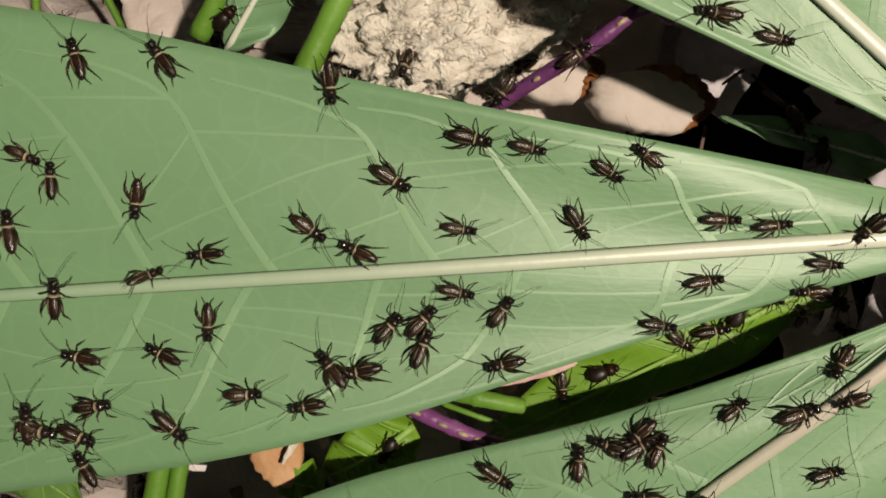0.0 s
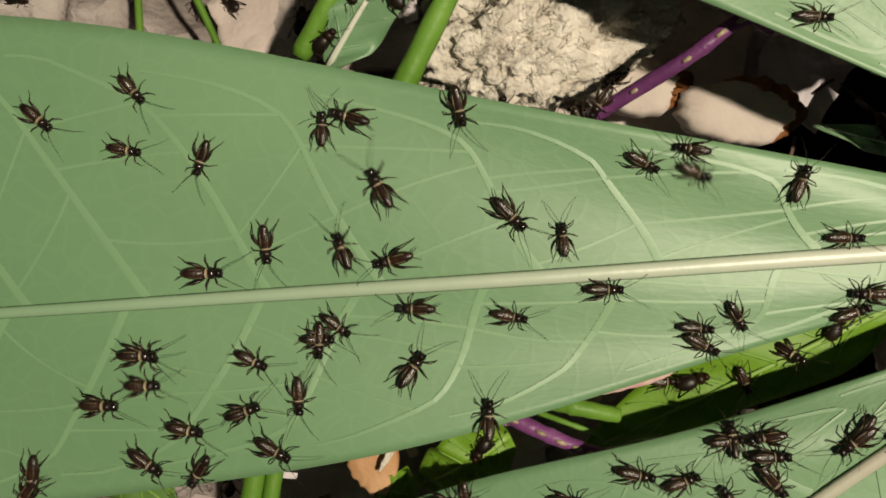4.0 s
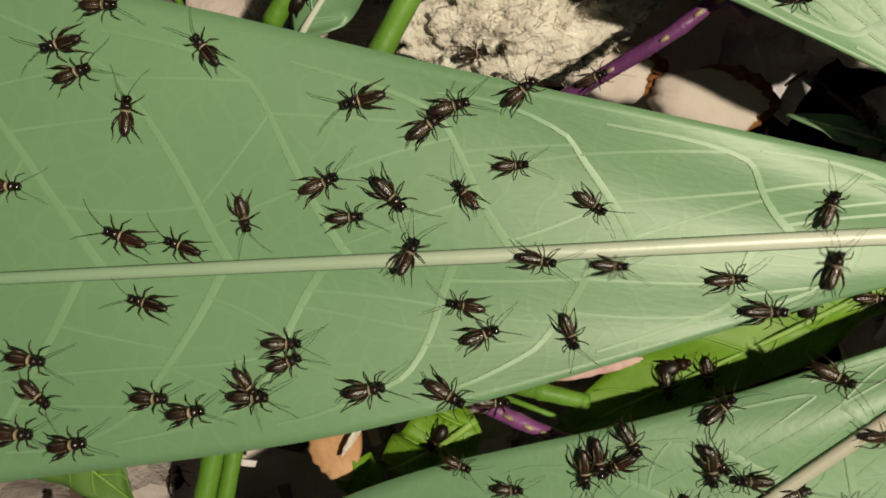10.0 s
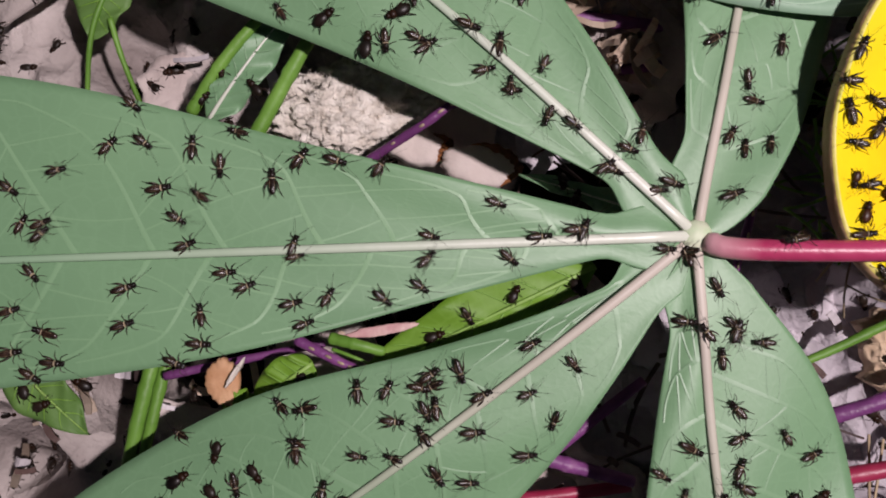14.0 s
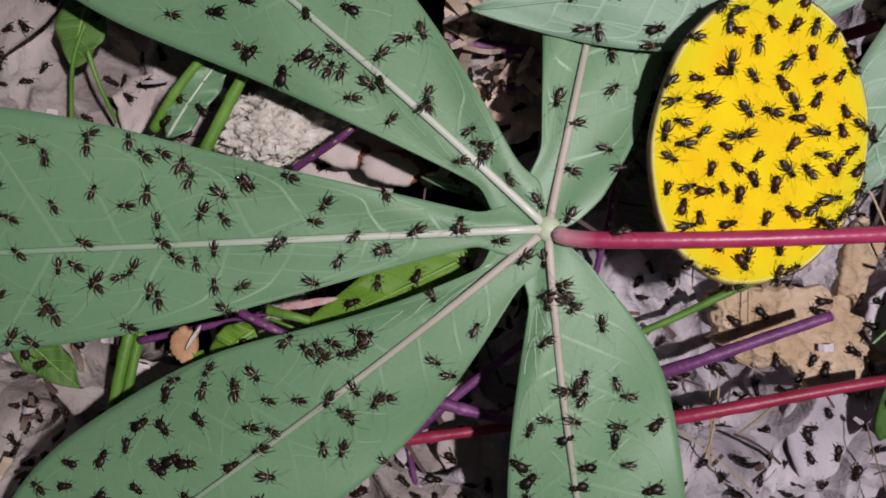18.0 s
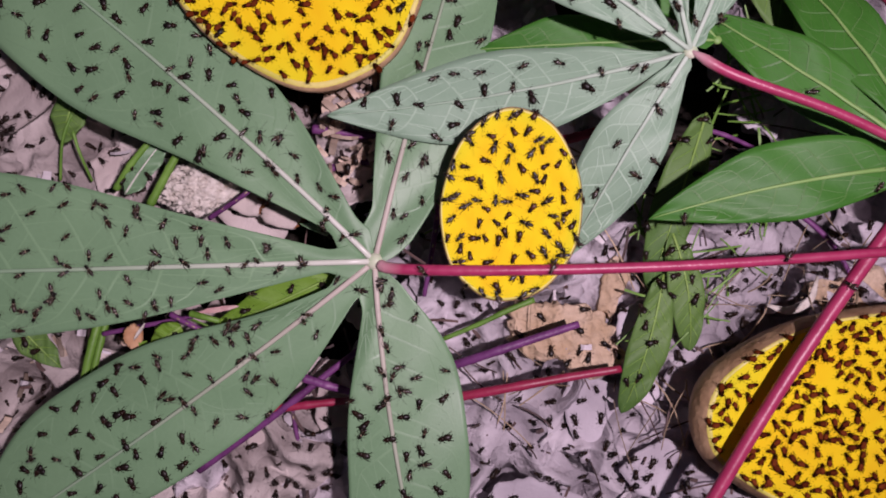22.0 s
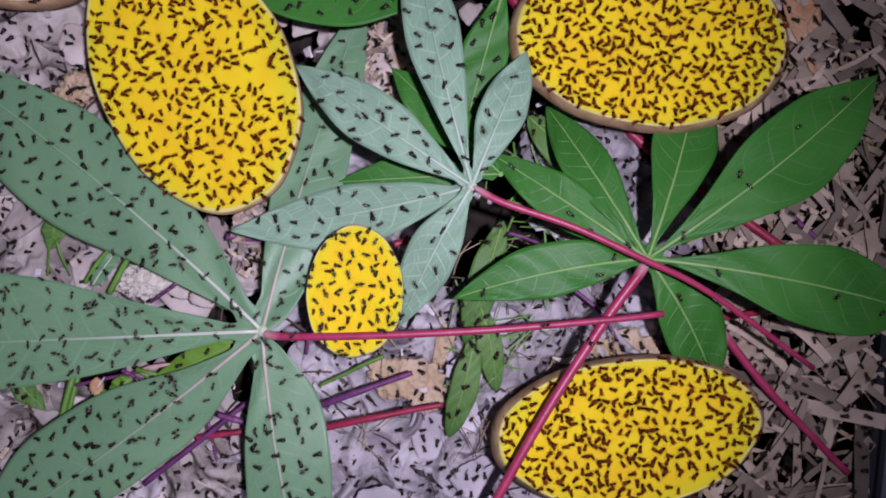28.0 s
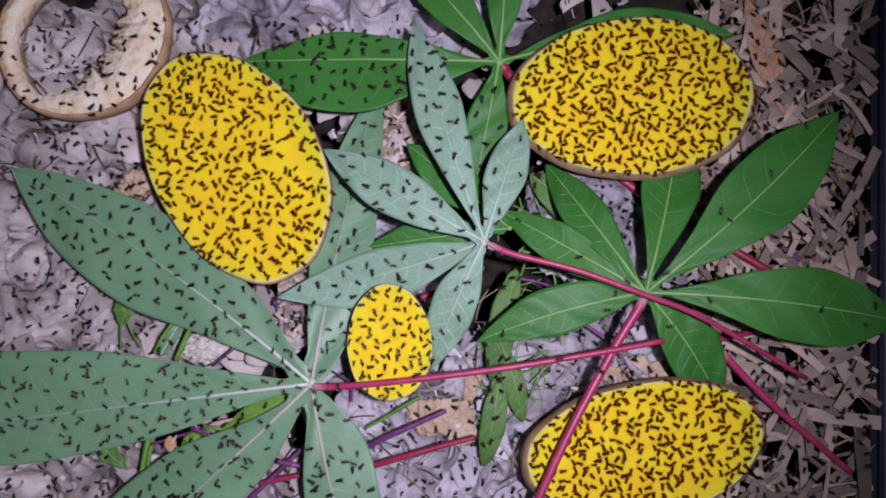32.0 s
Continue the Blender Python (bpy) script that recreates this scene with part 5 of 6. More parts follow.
deal("crickets_on_litter", spread(on_paper, (-0.29, 0.14, -0.20, 0.16), 950, 0.0040, 5), "crowd of cricket nymphs scattered over torn paper", M_SWDARK)
deal("crickets_on_litter", spread(on_paper, (0.10, 0.262, -0.16, 0.17), 330, 0.0045, 6), "crowd of cricket nymphs scattered over straw", M_SWDARK)


LOBE_SPOTS = []
rndl = random.Random(77)
for lb, n in ((L1[1], 60), (L1[3], 48), (L1[4], 44), (L1[2], 16), (L4[0], 60), (L4[4], 8), (L2[0], 6), (L2[1], 6), (L2[2], 8)):
    for _ in range(n):
        for _ in range(25):
            p = lb.at(rndl.uniform(0.46 if lb is L1[3] else 0.28 if lb in L1 else 0.2, 0.93), rndl.uniform(-0.85, 0.85))
            if all(math.hypot(p.x - x, p.y - y) > 0.0075 for x, y, _ in LOBE_SPOTS):
                break
        LOBE_SPOTS.append((p.x, p.y, rndl.uniform(0, 6.283)))
deal("crickets_on_leaves", LOBE_SPOTS, "crowd of cricket nymphs resting on cassava leaves", M_SWDARK)


CRICKET = cricket()
POOL = []
HOMES = [(x, y) for x, y, _ in LOBE_SPOTS]
walker = random.Random(5)
SIZE = 0.0044


def stand(x, y, a, k):
    """A cricket's pose at a spot, standing on what is below it, headed a degrees; k its length."""
    z, n, what = under(x, y)
    if n.z < 0.5:
        n = Vector((0, 0, 1))
    q = Vector((0, 0, 1)).rotation_difference(n).to_matrix().to_4x4()
    return Matrix.Translation((x, y, z)) @ q @ Matrix.Rotation(radians(a), 4, "Z"), what


def steps(rows, k):
    """Rows for walk() from spots in time order: rests, with short runs between them and turns of less than 90 degrees."""
    out = []
    last_t, last = -1, None
    heading = rows[0][3]
    for t, x, y, a in rows:
        a = heading + ((a - heading + 180) % 360 - 180)
        if last is None:
            out.append((t, x, y, a))
        else:
            lx, ly = last
            d = math.hypot(x - lx, y - ly)
            run = min(max(0.25, d / 0.03), max(0.3, t - last_t - 0.1))
            start = max(last_t + 0.05, t - run - walker.uniform(0, max(0.0, (t - last_t - run) * 0.8)))
            n = max(2, int(abs(a - heading) / 70) + 1, int(d / 0.012) + 1)
            out.append((start, lx, ly, heading))
            for i in range(1, n + 1):
                f = i / n
                out.append((start + run * f, lx + (x - lx) * f, ly + (y - ly) * f, heading + (a - heading) * f))
        last_t, last, heading = max(t, out[-1][0]), (x, y), a
    clean = []
    for r in out:
        if clean and frame(r[0]) <= frame(clean[-1][0]):
            continue
        clean.append(r)
    return clean


def wander(x, y, a, t0, t1, reach=0.010, pause=3.2):
    """Spots of an aimless walk on one surface, from t0 to t1."""
    rows = []
    what = under(x, y)[2]
    z = under(x, y)[0]
    home = (x, y)
    t = t0 + walker.uniform(0.5, pause)
    while t < t1:
        for _ in range(6):
            b = a + walker.uniform(-75, 75)
            d = walker.uniform(0.2, 1.0) * reach
            nx, ny = x + d * math.cos(radians(b)), y + d * math.sin(radians(b))
            zz, _, w = under(nx, ny)
            if abs(zz - z) < 0.004 and math.hypot(nx - home[0], ny - home[1]) < reach * 0.65:
                x, y, a, z = nx, ny, b, zz
                break
            a += 90
        else:
            a += 60
        rows.append((t, x, y, a))
        t += walker.uniform(0.8, pause * 1.6)
    return rows


def free(pick, gap):
    """A spot from pick() that keeps its distance from where other crickets stay, where there is room."""
    for _ in range(40):
        p = pick()
        if all((p.x - x) ** 2 + (p.y - y) ** 2 > gap * gap for x, y in HOMES):
            break
    return p


def roam(rows, reach=0.010):
    """A cricket that is at the given spots (seconds, x, y, heading) and wanders before and after them."""
    k = SIZE * walker.uniform(0.86, 1.14)
    HOMES.append(rows[-1][1:3])
    t, x, y, a = rows[0]
    if t > 0:
        back = wander(x, y, a + 180, 0, t - 1.0, reach)
        early = [(max(0.0, t - 1.0 - r[0]), r[1], r[2], r[3]) for r in back][::-1]
        first = early[0] if early else (0, x, y, a)
        rows = [(0, *first[1:])] + [r for r in early[1:] if r[0] > 0.3] + rows
    t, x, y, a = rows[-1]
    rows = rows + wander(x, y, a, t, 31.5, reach)
    rows = steps(rows, k)
    if rows[-1][0] < 32:
        rows.append((32, *rows[-1][1:]))
    ob = copy_thing(CRICKET, Matrix.Identity(4))
    POOL.append(ob)
    ob.scale = (k, k, k)
    walk(ob, [(t, stand(x, y, a, k)[0]) for t, x, y, a in rows])


def motions():
    """Every cricket's way, and the slow stir of the crowds."""
    roam([(0, -0.1856, -0.0662, 109), (1, -0.1878, -0.0662, 154), (2, -0.2043, -0.0716, -36), (5, -0.1939, -0.0692, -154), (6, -0.1960, -0.0703, 110), (8, -0.1952, -0.0758, -176), (9, -0.1977, -0.0736, 115), (10, -0.1950, -0.0706, 24), (13, -0.2047, -0.0810, -29)])
    roam([(0, -0.1763, -0.0657, 129), (1, -0.1816, -0.0701, -157), (2, -0.1847, -0.0695, -167), (5, -0.1676, -0.0699, 168), (6, -0.1726, -0.0706, 28), (8, -0.1752, -0.0758, 133), (9, -0.1786, -0.0784, 93), (10, -0.1965, -0.0675, -161), (11, -0.1885, -0.0742, 102), (13, -0.1711, -0.0723, 21)])
    roam([(0, -0.1825, -0.0570, 90), (1, -0.1949, -0.0679, -58), (2, -0.1971, -0.0666, -46), (6, -0.1706, -0.0713, 92), (8, -0.1657, -0.0691, -21), (9, -0.1675, -0.0639, 19), (11, -0.1597, -0.0669, 97)])
    roam([(0, -0.1597, -0.0649, 14), (2, -0.1609, -0.0651, -66), (8, -0.1549, -0.0674, -157), (9, -0.1576, -0.0661, 19), (11, -0.1668, -0.0491, 15), (13, -0.1372, -0.0468, -80)])
    roam([(0, -0.1576, -0.0673, -84), (1, -0.1572, -0.0674, 103), (2, -0.1551, -0.0682, -76), (5, -0.1583, -0.0695, -47), (6, -0.1581, -0.0739, -73), (8, -0.1784, -0.0799, 28), (9, -0.1588, -0.0699, -172), (10, -0.1555, -0.0735, 39), (13, -0.1440, -0.0701, -13)])
    roam([(0, -0.1507, -0.0629, -101), (1, -0.1505, -0.0639, 13), (5, -0.1489, -0.0716, -177), (6, -0.1518, -0.0681, -112), (9, -0.1511, -0.0623, 18), (11, -0.1568, -0.0573, 14), (13, -0.1316, -0.0457, -29)])
    roam([(0, -0.1421, -0.0722, -8), (1, -0.1428, -0.0779, 9), (2, -0.1467, -0.0774, -41), (5, -0.1488, -0.0800, -42), (6, -0.1523, -0.0785, -110), (9, -0.1553, -0.0790, 42), (10, -0.1590, -0.0813, -41), (13, -0.1549, -0.0808, 81)])
    roam([(0, -0.1358, -0.0729, -10), (1, -0.1392, -0.0713, -1), (2, -0.1346, -0.0733, -26), (5, -0.1534, -0.0851, -87), (6, -0.1350, -0.0804, 29), (8, -0.1316, -0.0795, 9), (9, -0.1465, -0.0805, 63), (10, -0.1368, -0.0806, -30), (11, -0.1360, -0.0811, -52), (13, -0.1196, -0.0739, -22)])
    roam([(0, -0.1505, -0.0773, -28), (1, -0.1517, -0.0724, -82), (2, -0.1687, -0.0761, -152), (5, -0.1586, -0.0793, 37), (6, -0.1591, -0.0793, 65), (8, -0.1699, -0.0916, -1), (9, -0.1598, -0.0776, -62), (10, -0.1627, -0.0712, -161), (11, -0.1616, -0.0739, -176), (13, -0.1545, -0.0755, 90)])
    roam([(0, -0.1271, -0.0749, -31), (1, -0.1278, -0.0723, 169), (2, -0.1297, -0.0717, 174), (8, -0.1488, -0.0747, -41), (9, -0.1453, -0.0761, -15), (10, -0.1458, -0.0771, 9), (11, -0.1400, -0.0741, 33), (13, -0.1124, -0.0587, -9)])
    roam([(0, -0.1232, -0.0731, 147), (1, -0.1271, -0.0781, -36), (5, -0.1297, -0.0727, -17), (9, -0.1289, -0.0619, -87), (11, -0.1362, -0.0656, 29), (13, -0.1125, -0.0538, 1)])
    roam([(0, -0.1427, -0.0824, -6), (2, -0.1427, -0.0824, 99), (5, -0.1449, -0.0842, 8), (6, -0.1470, -0.0838, -57), (8, -0.1511, -0.0802, -46), (9, -0.1497, -0.0772, 51), (10, -0.1506, -0.0807, 134), (11, -0.1506, -0.0759, 34), (13, -0.1294, -0.0821, -19)])
    roam([(0, -0.1298, -0.0809, -55), (1, -0.1366, -0.0819, 9), (2, -0.1365, -0.0774, -1), (5, -0.1378, -0.0877, 3), (6, -0.1391, -0.0913, -15), (8, -0.1421, -0.0894, -11), (9, -0.1412, -0.0911, -71), (10, -0.1423, -0.0870, -6), (11, -0.1424, -0.0891, 24), (13, -0.1372, -0.0941, -77)])
    roam([(0, -0.1143, -0.0794, 4), (1, -0.1185, -0.0810, -36), (2, -0.1179, -0.0748, 76), (6, -0.1222, -0.0799, -40), (10, -0.1114, -0.0792, 76), (11, -0.1119, -0.0756, 59), (13, -0.0973, -0.0653, 7)])
    roam([(0, -0.1087, -0.0797, 12), (1, -0.1070, -0.0785, 14), (2, -0.1093, -0.0809, -1), (5, -0.1122, -0.0804, 3), (8, -0.1070, -0.0767, 50), (9, -0.1022, -0.0692, -73), (11, -0.0974, -0.0623, 93), (13, -0.0901, -0.0629, -19)])
    roam([(0, -0.1787, -0.0813, -95), (1, -0.1789, -0.0837, -88), (2, -0.1767, -0.0850, -82), (5, -0.1704, -0.0778, 97), (6, -0.1795, -0.0815, 163), (8, -0.1896, -0.0745, 91), (9, -0.1883, -0.0752, 109), (10, -0.1888, -0.0747, 88), (11, -0.1924, -0.0810, 144), (13, -0.1883, -0.0730, 96)])
    roam([(0, -0.1884, -0.0796, 92), (1, -0.1893, -0.0789, -16), (2, -0.1845, -0.0754, -108), (5, -0.1891, -0.0743, 86), (6, -0.1882, -0.0743, 100), (8, -0.1896, -0.0654, -42), (9, -0.1879, -0.0676, 179), (10, -0.1804, -0.0670, 134), (11, -0.1886, -0.0678, 0), (13, -0.1818, -0.0698, -37)])
    roam([(0, -0.1915, -0.0771, -20), (1, -0.1858, -0.0845, -17), (2, -0.1835, -0.0804, -11), (5, -0.1937, -0.0748, -7), (6, -0.1922, -0.0776, -50), (8, -0.1945, -0.0833, 38), (9, -0.1980, -0.0890, -83), (10, -0.2025, -0.0837, 4), (13, -0.2027, -0.0893, -6)])
    roam([(0, -0.1931, -0.0856, 99), (1, -0.1888, -0.0899, 101), (2, -0.1841, -0.0887, 4), (5, -0.1847, -0.0908, -38), (6, -0.1808, -0.0903, 18), (8, -0.1872, -0.0907, -78), (9, -0.1921, -0.0851, -176), (10, -0.1885, -0.0884, 164), (11, -0.1908, -0.0878, -174), (13, -0.1765, -0.0784, 15)])
    roam([(0, -0.1709, -0.0869, -171), (1, -0.1734, -0.0878, -166), (2, -0.1760, -0.0905, -171), (5, -0.1681, -0.0939, -32), (6, -0.1667, -0.0938, 9), (8, -0.1661, -0.0886, -47), (9, -0.1669, -0.0852, 104), (10, -0.1636, -0.0842, 9), (11, -0.1594, -0.0870, -22), (13, -0.1505, -0.0866, 70)])
    roam([(0, -0.1774, -0.0903, 38), (1, -0.1928, -0.0980, 174), (2, -0.1909, -0.0988, -15), (5, -0.1752, -0.0957, -38), (6, -0.1755, -0.0885, 95), (8, -0.1761, -0.0836, 28), (9, -0.1751, -0.0818, -37), (10, -0.1751, -0.0848, -72), (11, -0.1751, -0.0843, -78), (13, -0.1660, -0.0824, -69)])
    roam([(0, -0.1593, -0.0833, -32), (1, -0.1549, -0.0818, -142), (2, -0.1550, -0.0837, -131), (5, -0.1618, -0.0858, -162), (6, -0.1599, -0.0867, 32), (8, -0.1726, -0.0858, 58), (9, -0.1667, -0.0807, 28), (11, -0.1677, -0.0725, -177), (13, -0.1662, -0.0674, -30)])
    roam([(0, -0.1538, -0.0855, 159), (1, -0.1596, -0.0915, 133), (2, -0.1537, -0.0883, 99), (5, -0.1590, -0.0913, -177), (6, -0.1582, -0.0935, 97), (8, -0.1531, -0.0921, 133), (9, -0.1574, -0.0913, 86), (10, -0.1563, -0.0880, 69), (11, -0.1631, -0.0945, 70), (13, -0.1627, -0.0929, 11)])
    roam([(0, -0.1876, -0.0927, 86), (1, -0.1824, -0.0943, 48), (2, -0.1818, -0.0957, 5), (5, -0.1915, -0.0989, 3), (6, -0.1886, -0.1010, -26), (8, -0.1954, -0.1034, 4), (9, -0.1937, -0.0989, 177), (10, -0.1989, -0.1031, -1), (13, -0.1859, -0.0996, -13)])
    roam([(0, -0.1845, -0.0995, 172), (1, -0.1862, -0.0995, -22), (2, -0.1909, -0.1017, 5), (5, -0.1897, -0.1060, 3), (6, -0.1868, -0.1053, 17), (8, -0.1916, -0.1044, -6), (9, -0.1955, -0.1041, -2), (10, -0.1978, -0.1071, -37), (11, -0.1973, -0.1073, -46), (13, -0.2020, -0.1037, 23)])
    roam([(0, -0.1703, -0.0948, -86), (1, -0.1698, -0.0954, 92), (2, -0.1700, -0.0959, -87), (5, -0.1676, -0.0992, 97), (6, -0.1670, -0.0996, 112), (8, -0.1707, -0.0986, 4), (9, -0.1699, -0.0984, 2), (10, -0.1697, -0.0989, 5), (11, -0.1715, -0.0949, 26), (13, -0.1634, -0.0976, -17)])
    roam([(0, -0.1752, -0.0986, 157), (1, -0.1768, -0.1032, 24), (2, -0.1768, -0.1044, 5), (5, -0.1778, -0.0986, -22), (6, -0.1771, -0.0995, -47), (8, -0.1779, -0.0926, 4), (9, -0.1819, -0.0889, 163), (13, -0.1751, -0.0855, -86)])
    roam([(0, -0.1657, -0.1024, 5), (1, -0.1666, -0.1028, 44), (2, -0.1632, -0.1031, -175), (5, -0.1719, -0.1024, -83), (6, -0.1729, -0.1020, 95), (8, -0.1784, -0.0945, -22), (9, -0.1762, -0.1026, 35), (11, -0.1732, -0.1037, -45), (13, -0.1661, -0.1010, 103)])
    roam([(0, -0.1561, -0.0990, 131), (1, -0.1575, -0.0966, 83), (2, -0.1567, -0.0963, 5), (5, -0.1544, -0.1172, 3), (6, -0.1630, -0.1058, -6), (8, -0.1657, -0.0961, 4), (9, -0.1643, -0.1054, 106), (10, -0.1511, -0.1028, -26), (11, -0.1652, -0.1056, 10), (13, -0.1471, -0.1257, 101)])
    roam([(0, -0.1529, -0.0991, -165), (1, -0.1620, -0.0972, 44), (2, -0.1620, -0.1005, 5), (5, -0.1590, -0.0984, 58), (6, -0.1581, -0.1025, 161), (8, -0.1624, -0.1005, 83), (10, -0.1600, -0.1032, 15), (11, -0.1573, -0.1009, 68), (13, -0.1414, -0.1162, 99)])
    roam([(0, -0.1500, -0.0939, 51), (2, -0.1681, -0.0843, 114), (5, -0.1634, -0.0921, 92), (6, -0.1551, -0.0980, -154), (8, -0.1537, -0.0972, 4), (9, -0.1485, -0.0968, -25), (10, -0.1477, -0.0962, 25), (11, -0.1567, -0.0969, -24), (13, -0.1543, -0.0990, -17)])
    roam([(0, -0.1461, -0.0960, 72), (2, -0.1497, -0.1032, -76), (5, -0.1499, -0.1033, 93), (6, -0.1504, -0.1021, 98), (9, -0.1461, -0.1057, -170), (10, -0.1453, -0.1059, 5), (11, -0.1500, -0.1027, 0), (13, -0.1364, -0.1130, 98)])
    roam([(0, -0.1375, -0.0912, 59), (1, -0.1348, -0.0916, 4), (2, -0.1265, -0.0934, -26), (5, -0.1438, -0.0951, -177), (6, -0.1450, -0.1012, -26), (8, -0.1408, -0.0947, -26), (9, -0.1429, -0.0959, -87), (10, -0.1379, -0.0950, -65), (11, -0.1384, -0.0963, 42), (13, -0.1308, -0.1122, 65)])
    roam([(0, -0.1426, -0.0893, -8), (1, -0.1450, -0.0885, 29), (2, -0.1480, -0.0921, 174), (5, -0.1481, -0.0915, -7), (6, -0.1505, -0.0904, -26), (8, -0.1513, -0.0855, 34), (9, -0.1494, -0.0879, 28), (10, -0.1496, -0.0930, 174), (13, -0.1445, -0.0982, 20)])
    roam([(0, -0.1154, -0.0865, 14), (1, -0.1129, -0.0900, 4), (2, -0.1104, -0.0887, 25), (6, -0.1134, -0.0892, 14), (8, -0.1264, -0.0844, 95), (9, -0.1193, -0.0859, 5), (10, -0.1213, -0.0877, 10), (11, -0.1161, -0.0853, 9), (13, -0.1152, -0.0818, -8)])
    roam([(0, -0.1024, -0.0838, -1), (1, -0.1082, -0.0864, 4), (2, -0.1227, -0.0928, -75), (5, -0.1230, -0.0899, -56), (9, -0.1125, -0.0789, 4), (11, -0.1025, -0.0626, -43), (13, -0.1008, -0.0592, -34)])
    roam([(0, -0.1037, -0.0868, -173), (1, -0.1005, -0.0776, 24), (11, -0.0902, -0.0678, -16), (13, -0.0889, -0.0706, -20)])
    roam([(0, -0.1026, -0.0902, -2), (5, -0.1089, -0.0865, -177), (8, -0.1021, -0.0906, -16), (9, -0.1107, -0.0867, 87), (11, -0.0992, -0.0669, -16), (13, -0.0987, -0.0788, 11)])
    roam([(0, -0.1199, -0.0918, -4), (1, -0.1273, -0.0876, 95), (2, -0.1271, -0.0823, -1), (5, -0.1273, -0.0915, -2), (6, -0.1290, -0.0878, 13), (8, -0.1276, -0.0905, 4), (9, -0.1260, -0.0888, 9), (11, -0.1346, -0.0871, 0), (13, -0.1264, -0.0920, -30)])
    roam([(0, -0.0981, -0.0917, 96), (11, -0.0876, -0.0822, 9), (13, -0.0877, -0.0811, 20)])
    roam([(0, -0.1133, -0.0961, -31), (1, -0.1120, -0.1130, 14), (2, -0.1218, -0.1055, 10), (6, -0.1225, -0.0935, -2), (8, -0.1198, -0.0920, -75), (9, -0.1255, -0.0936, 7), (10, -0.1177, -0.1012, -79), (11, -0.1184, -0.0981, -60), (13, -0.1047, -0.1011, 32)])
    roam([(0, -0.1091, -0.0950, 11), (1, -0.1121, -0.0964, -80), (2, -0.1116, -0.0967, -36), (5, -0.1061, -0.0932, -75), (8, -0.1188, -0.0965, 4), (9, -0.1144, -0.0952, -14), (10, -0.1168, -0.0909, 4), (11, -0.1104, -0.0890, 12), (13, -0.1054, -0.0807, 11)])
    roam([(0, -0.0982, -0.0953, -119), (1, -0.1024, -0.1025, -176), (2, -0.1023, -0.1027, 5), (8, -0.0980, -0.0910, 4), (10, -0.0982, -0.0900, 4), (11, -0.0847, -0.0793, -31), (13, -0.0818, -0.0687, -15)])
    roam([(0, -0.0977, -0.0988, -157), (1, -0.1031, -0.0977, 14), (2, -0.1171, -0.1003, -66), (10, -0.1024, -0.1039, 5), (11, -0.0935, -0.1000, 18), (13, -0.0965, -0.1039, -44)])
    roam([(0, -0.1737, -0.1064, -38), (1, -0.1739, -0.1076, -17), (2, -0.1746, -0.1087, -25), (5, -0.1783, -0.1085, 3), (6, -0.1724, -0.1064, -7), (8, -0.1763, -0.1083, 4), (9, -0.1749, -0.1075, -4), (10, -0.1729, -0.1050, 5), (13, -0.1656, -0.1063, 3)])
    roam([(0, -0.1828, -0.1049, 11), (1, -0.1837, -0.1062, 4), (2, -0.1885, -0.1074, -175), (5, -0.1784, -0.1045, 23), (6, -0.1783, -0.1057, -178), (8, -0.1863, -0.0988, -16), (9, -0.1856, -0.0955, -176), (10, -0.1854, -0.0957, 169), (11, -0.1861, -0.0964, 22), (13, -0.1743, -0.0906, -86)])
    roam([(0, -0.1893, -0.1082, -6), (1, -0.1921, -0.1077, 4), (2, -0.1910, -0.1105, -15), (5, -0.1961, -0.1052, 3), (6, -0.1932, -0.1091, 84), (8, -0.1957, -0.1122, 4), (9, -0.1984, -0.1110, -8), (10, -0.2003, -0.1121, 5), (11, -0.1984, -0.1126, -5), (13, -0.1910, -0.1079, 3)])
    roam([(0, -0.1846, -0.1084, -19), (1, -0.1797, -0.1077, 4), (2, -0.1810, -0.1091, -175), (5, -0.1854, -0.1072, -7), (6, -0.1861, -0.1078, -10), (8, -0.1858, -0.1056, 4), (9, -0.1880, -0.1070, 20), (10, -0.1799, -0.1074, 15), (13, -0.1816, -0.1051, 16)])
    roam([(0, -0.1586, -0.1031, -168), (1, -0.1603, -0.1047, 4), (2, -0.1617, -0.1058, 5), (5, -0.1701, -0.0957, 3), (6, -0.1670, -0.1047, -34), (8, -0.1712, -0.1053, 34), (9, -0.1707, -0.1044, -164), (10, -0.1692, -0.1010, 25), (11, -0.1679, -0.1002, 71), (13, -0.1526, -0.1039, 3)])
    roam([(0, -0.1368, -0.0973, -164), (1, -0.1396, -0.0971, 163), (2, -0.1320, -0.1003, -155), (5, -0.1456, -0.1009, 93), (6, -0.1384, -0.1089, 76), (8, -0.1353, -0.0980, 14), (9, -0.1358, -0.1030, -71), (10, -0.1291, -0.1078, -55), (11, -0.1327, -0.1122, -56), (13, -0.1231, -0.1156, -57)])
    roam([(0, -0.1382, -0.1038, -51), (1, -0.1480, -0.1088, 4), (5, -0.1441, -0.1116, 3), (6, -0.1445, -0.1135, -6), (8, -0.1439, -0.1132, -81), (10, -0.1426, -0.1156, 5), (11, -0.1443, -0.1145, -23), (13, -0.1378, -0.1249, 0)])
    roam([(0, -0.1276, -0.1033, -82), (2, -0.1268, -0.1015, 5), (5, -0.1285, -0.1080, 55), (6, -0.1306, -0.1067, 14), (8, -0.1228, -0.1027, -80), (9, -0.1241, -0.1016, 83), (10, -0.1227, -0.1030, -80), (11, -0.1231, -0.1046, -75), (13, -0.1178, -0.0955, 5)])
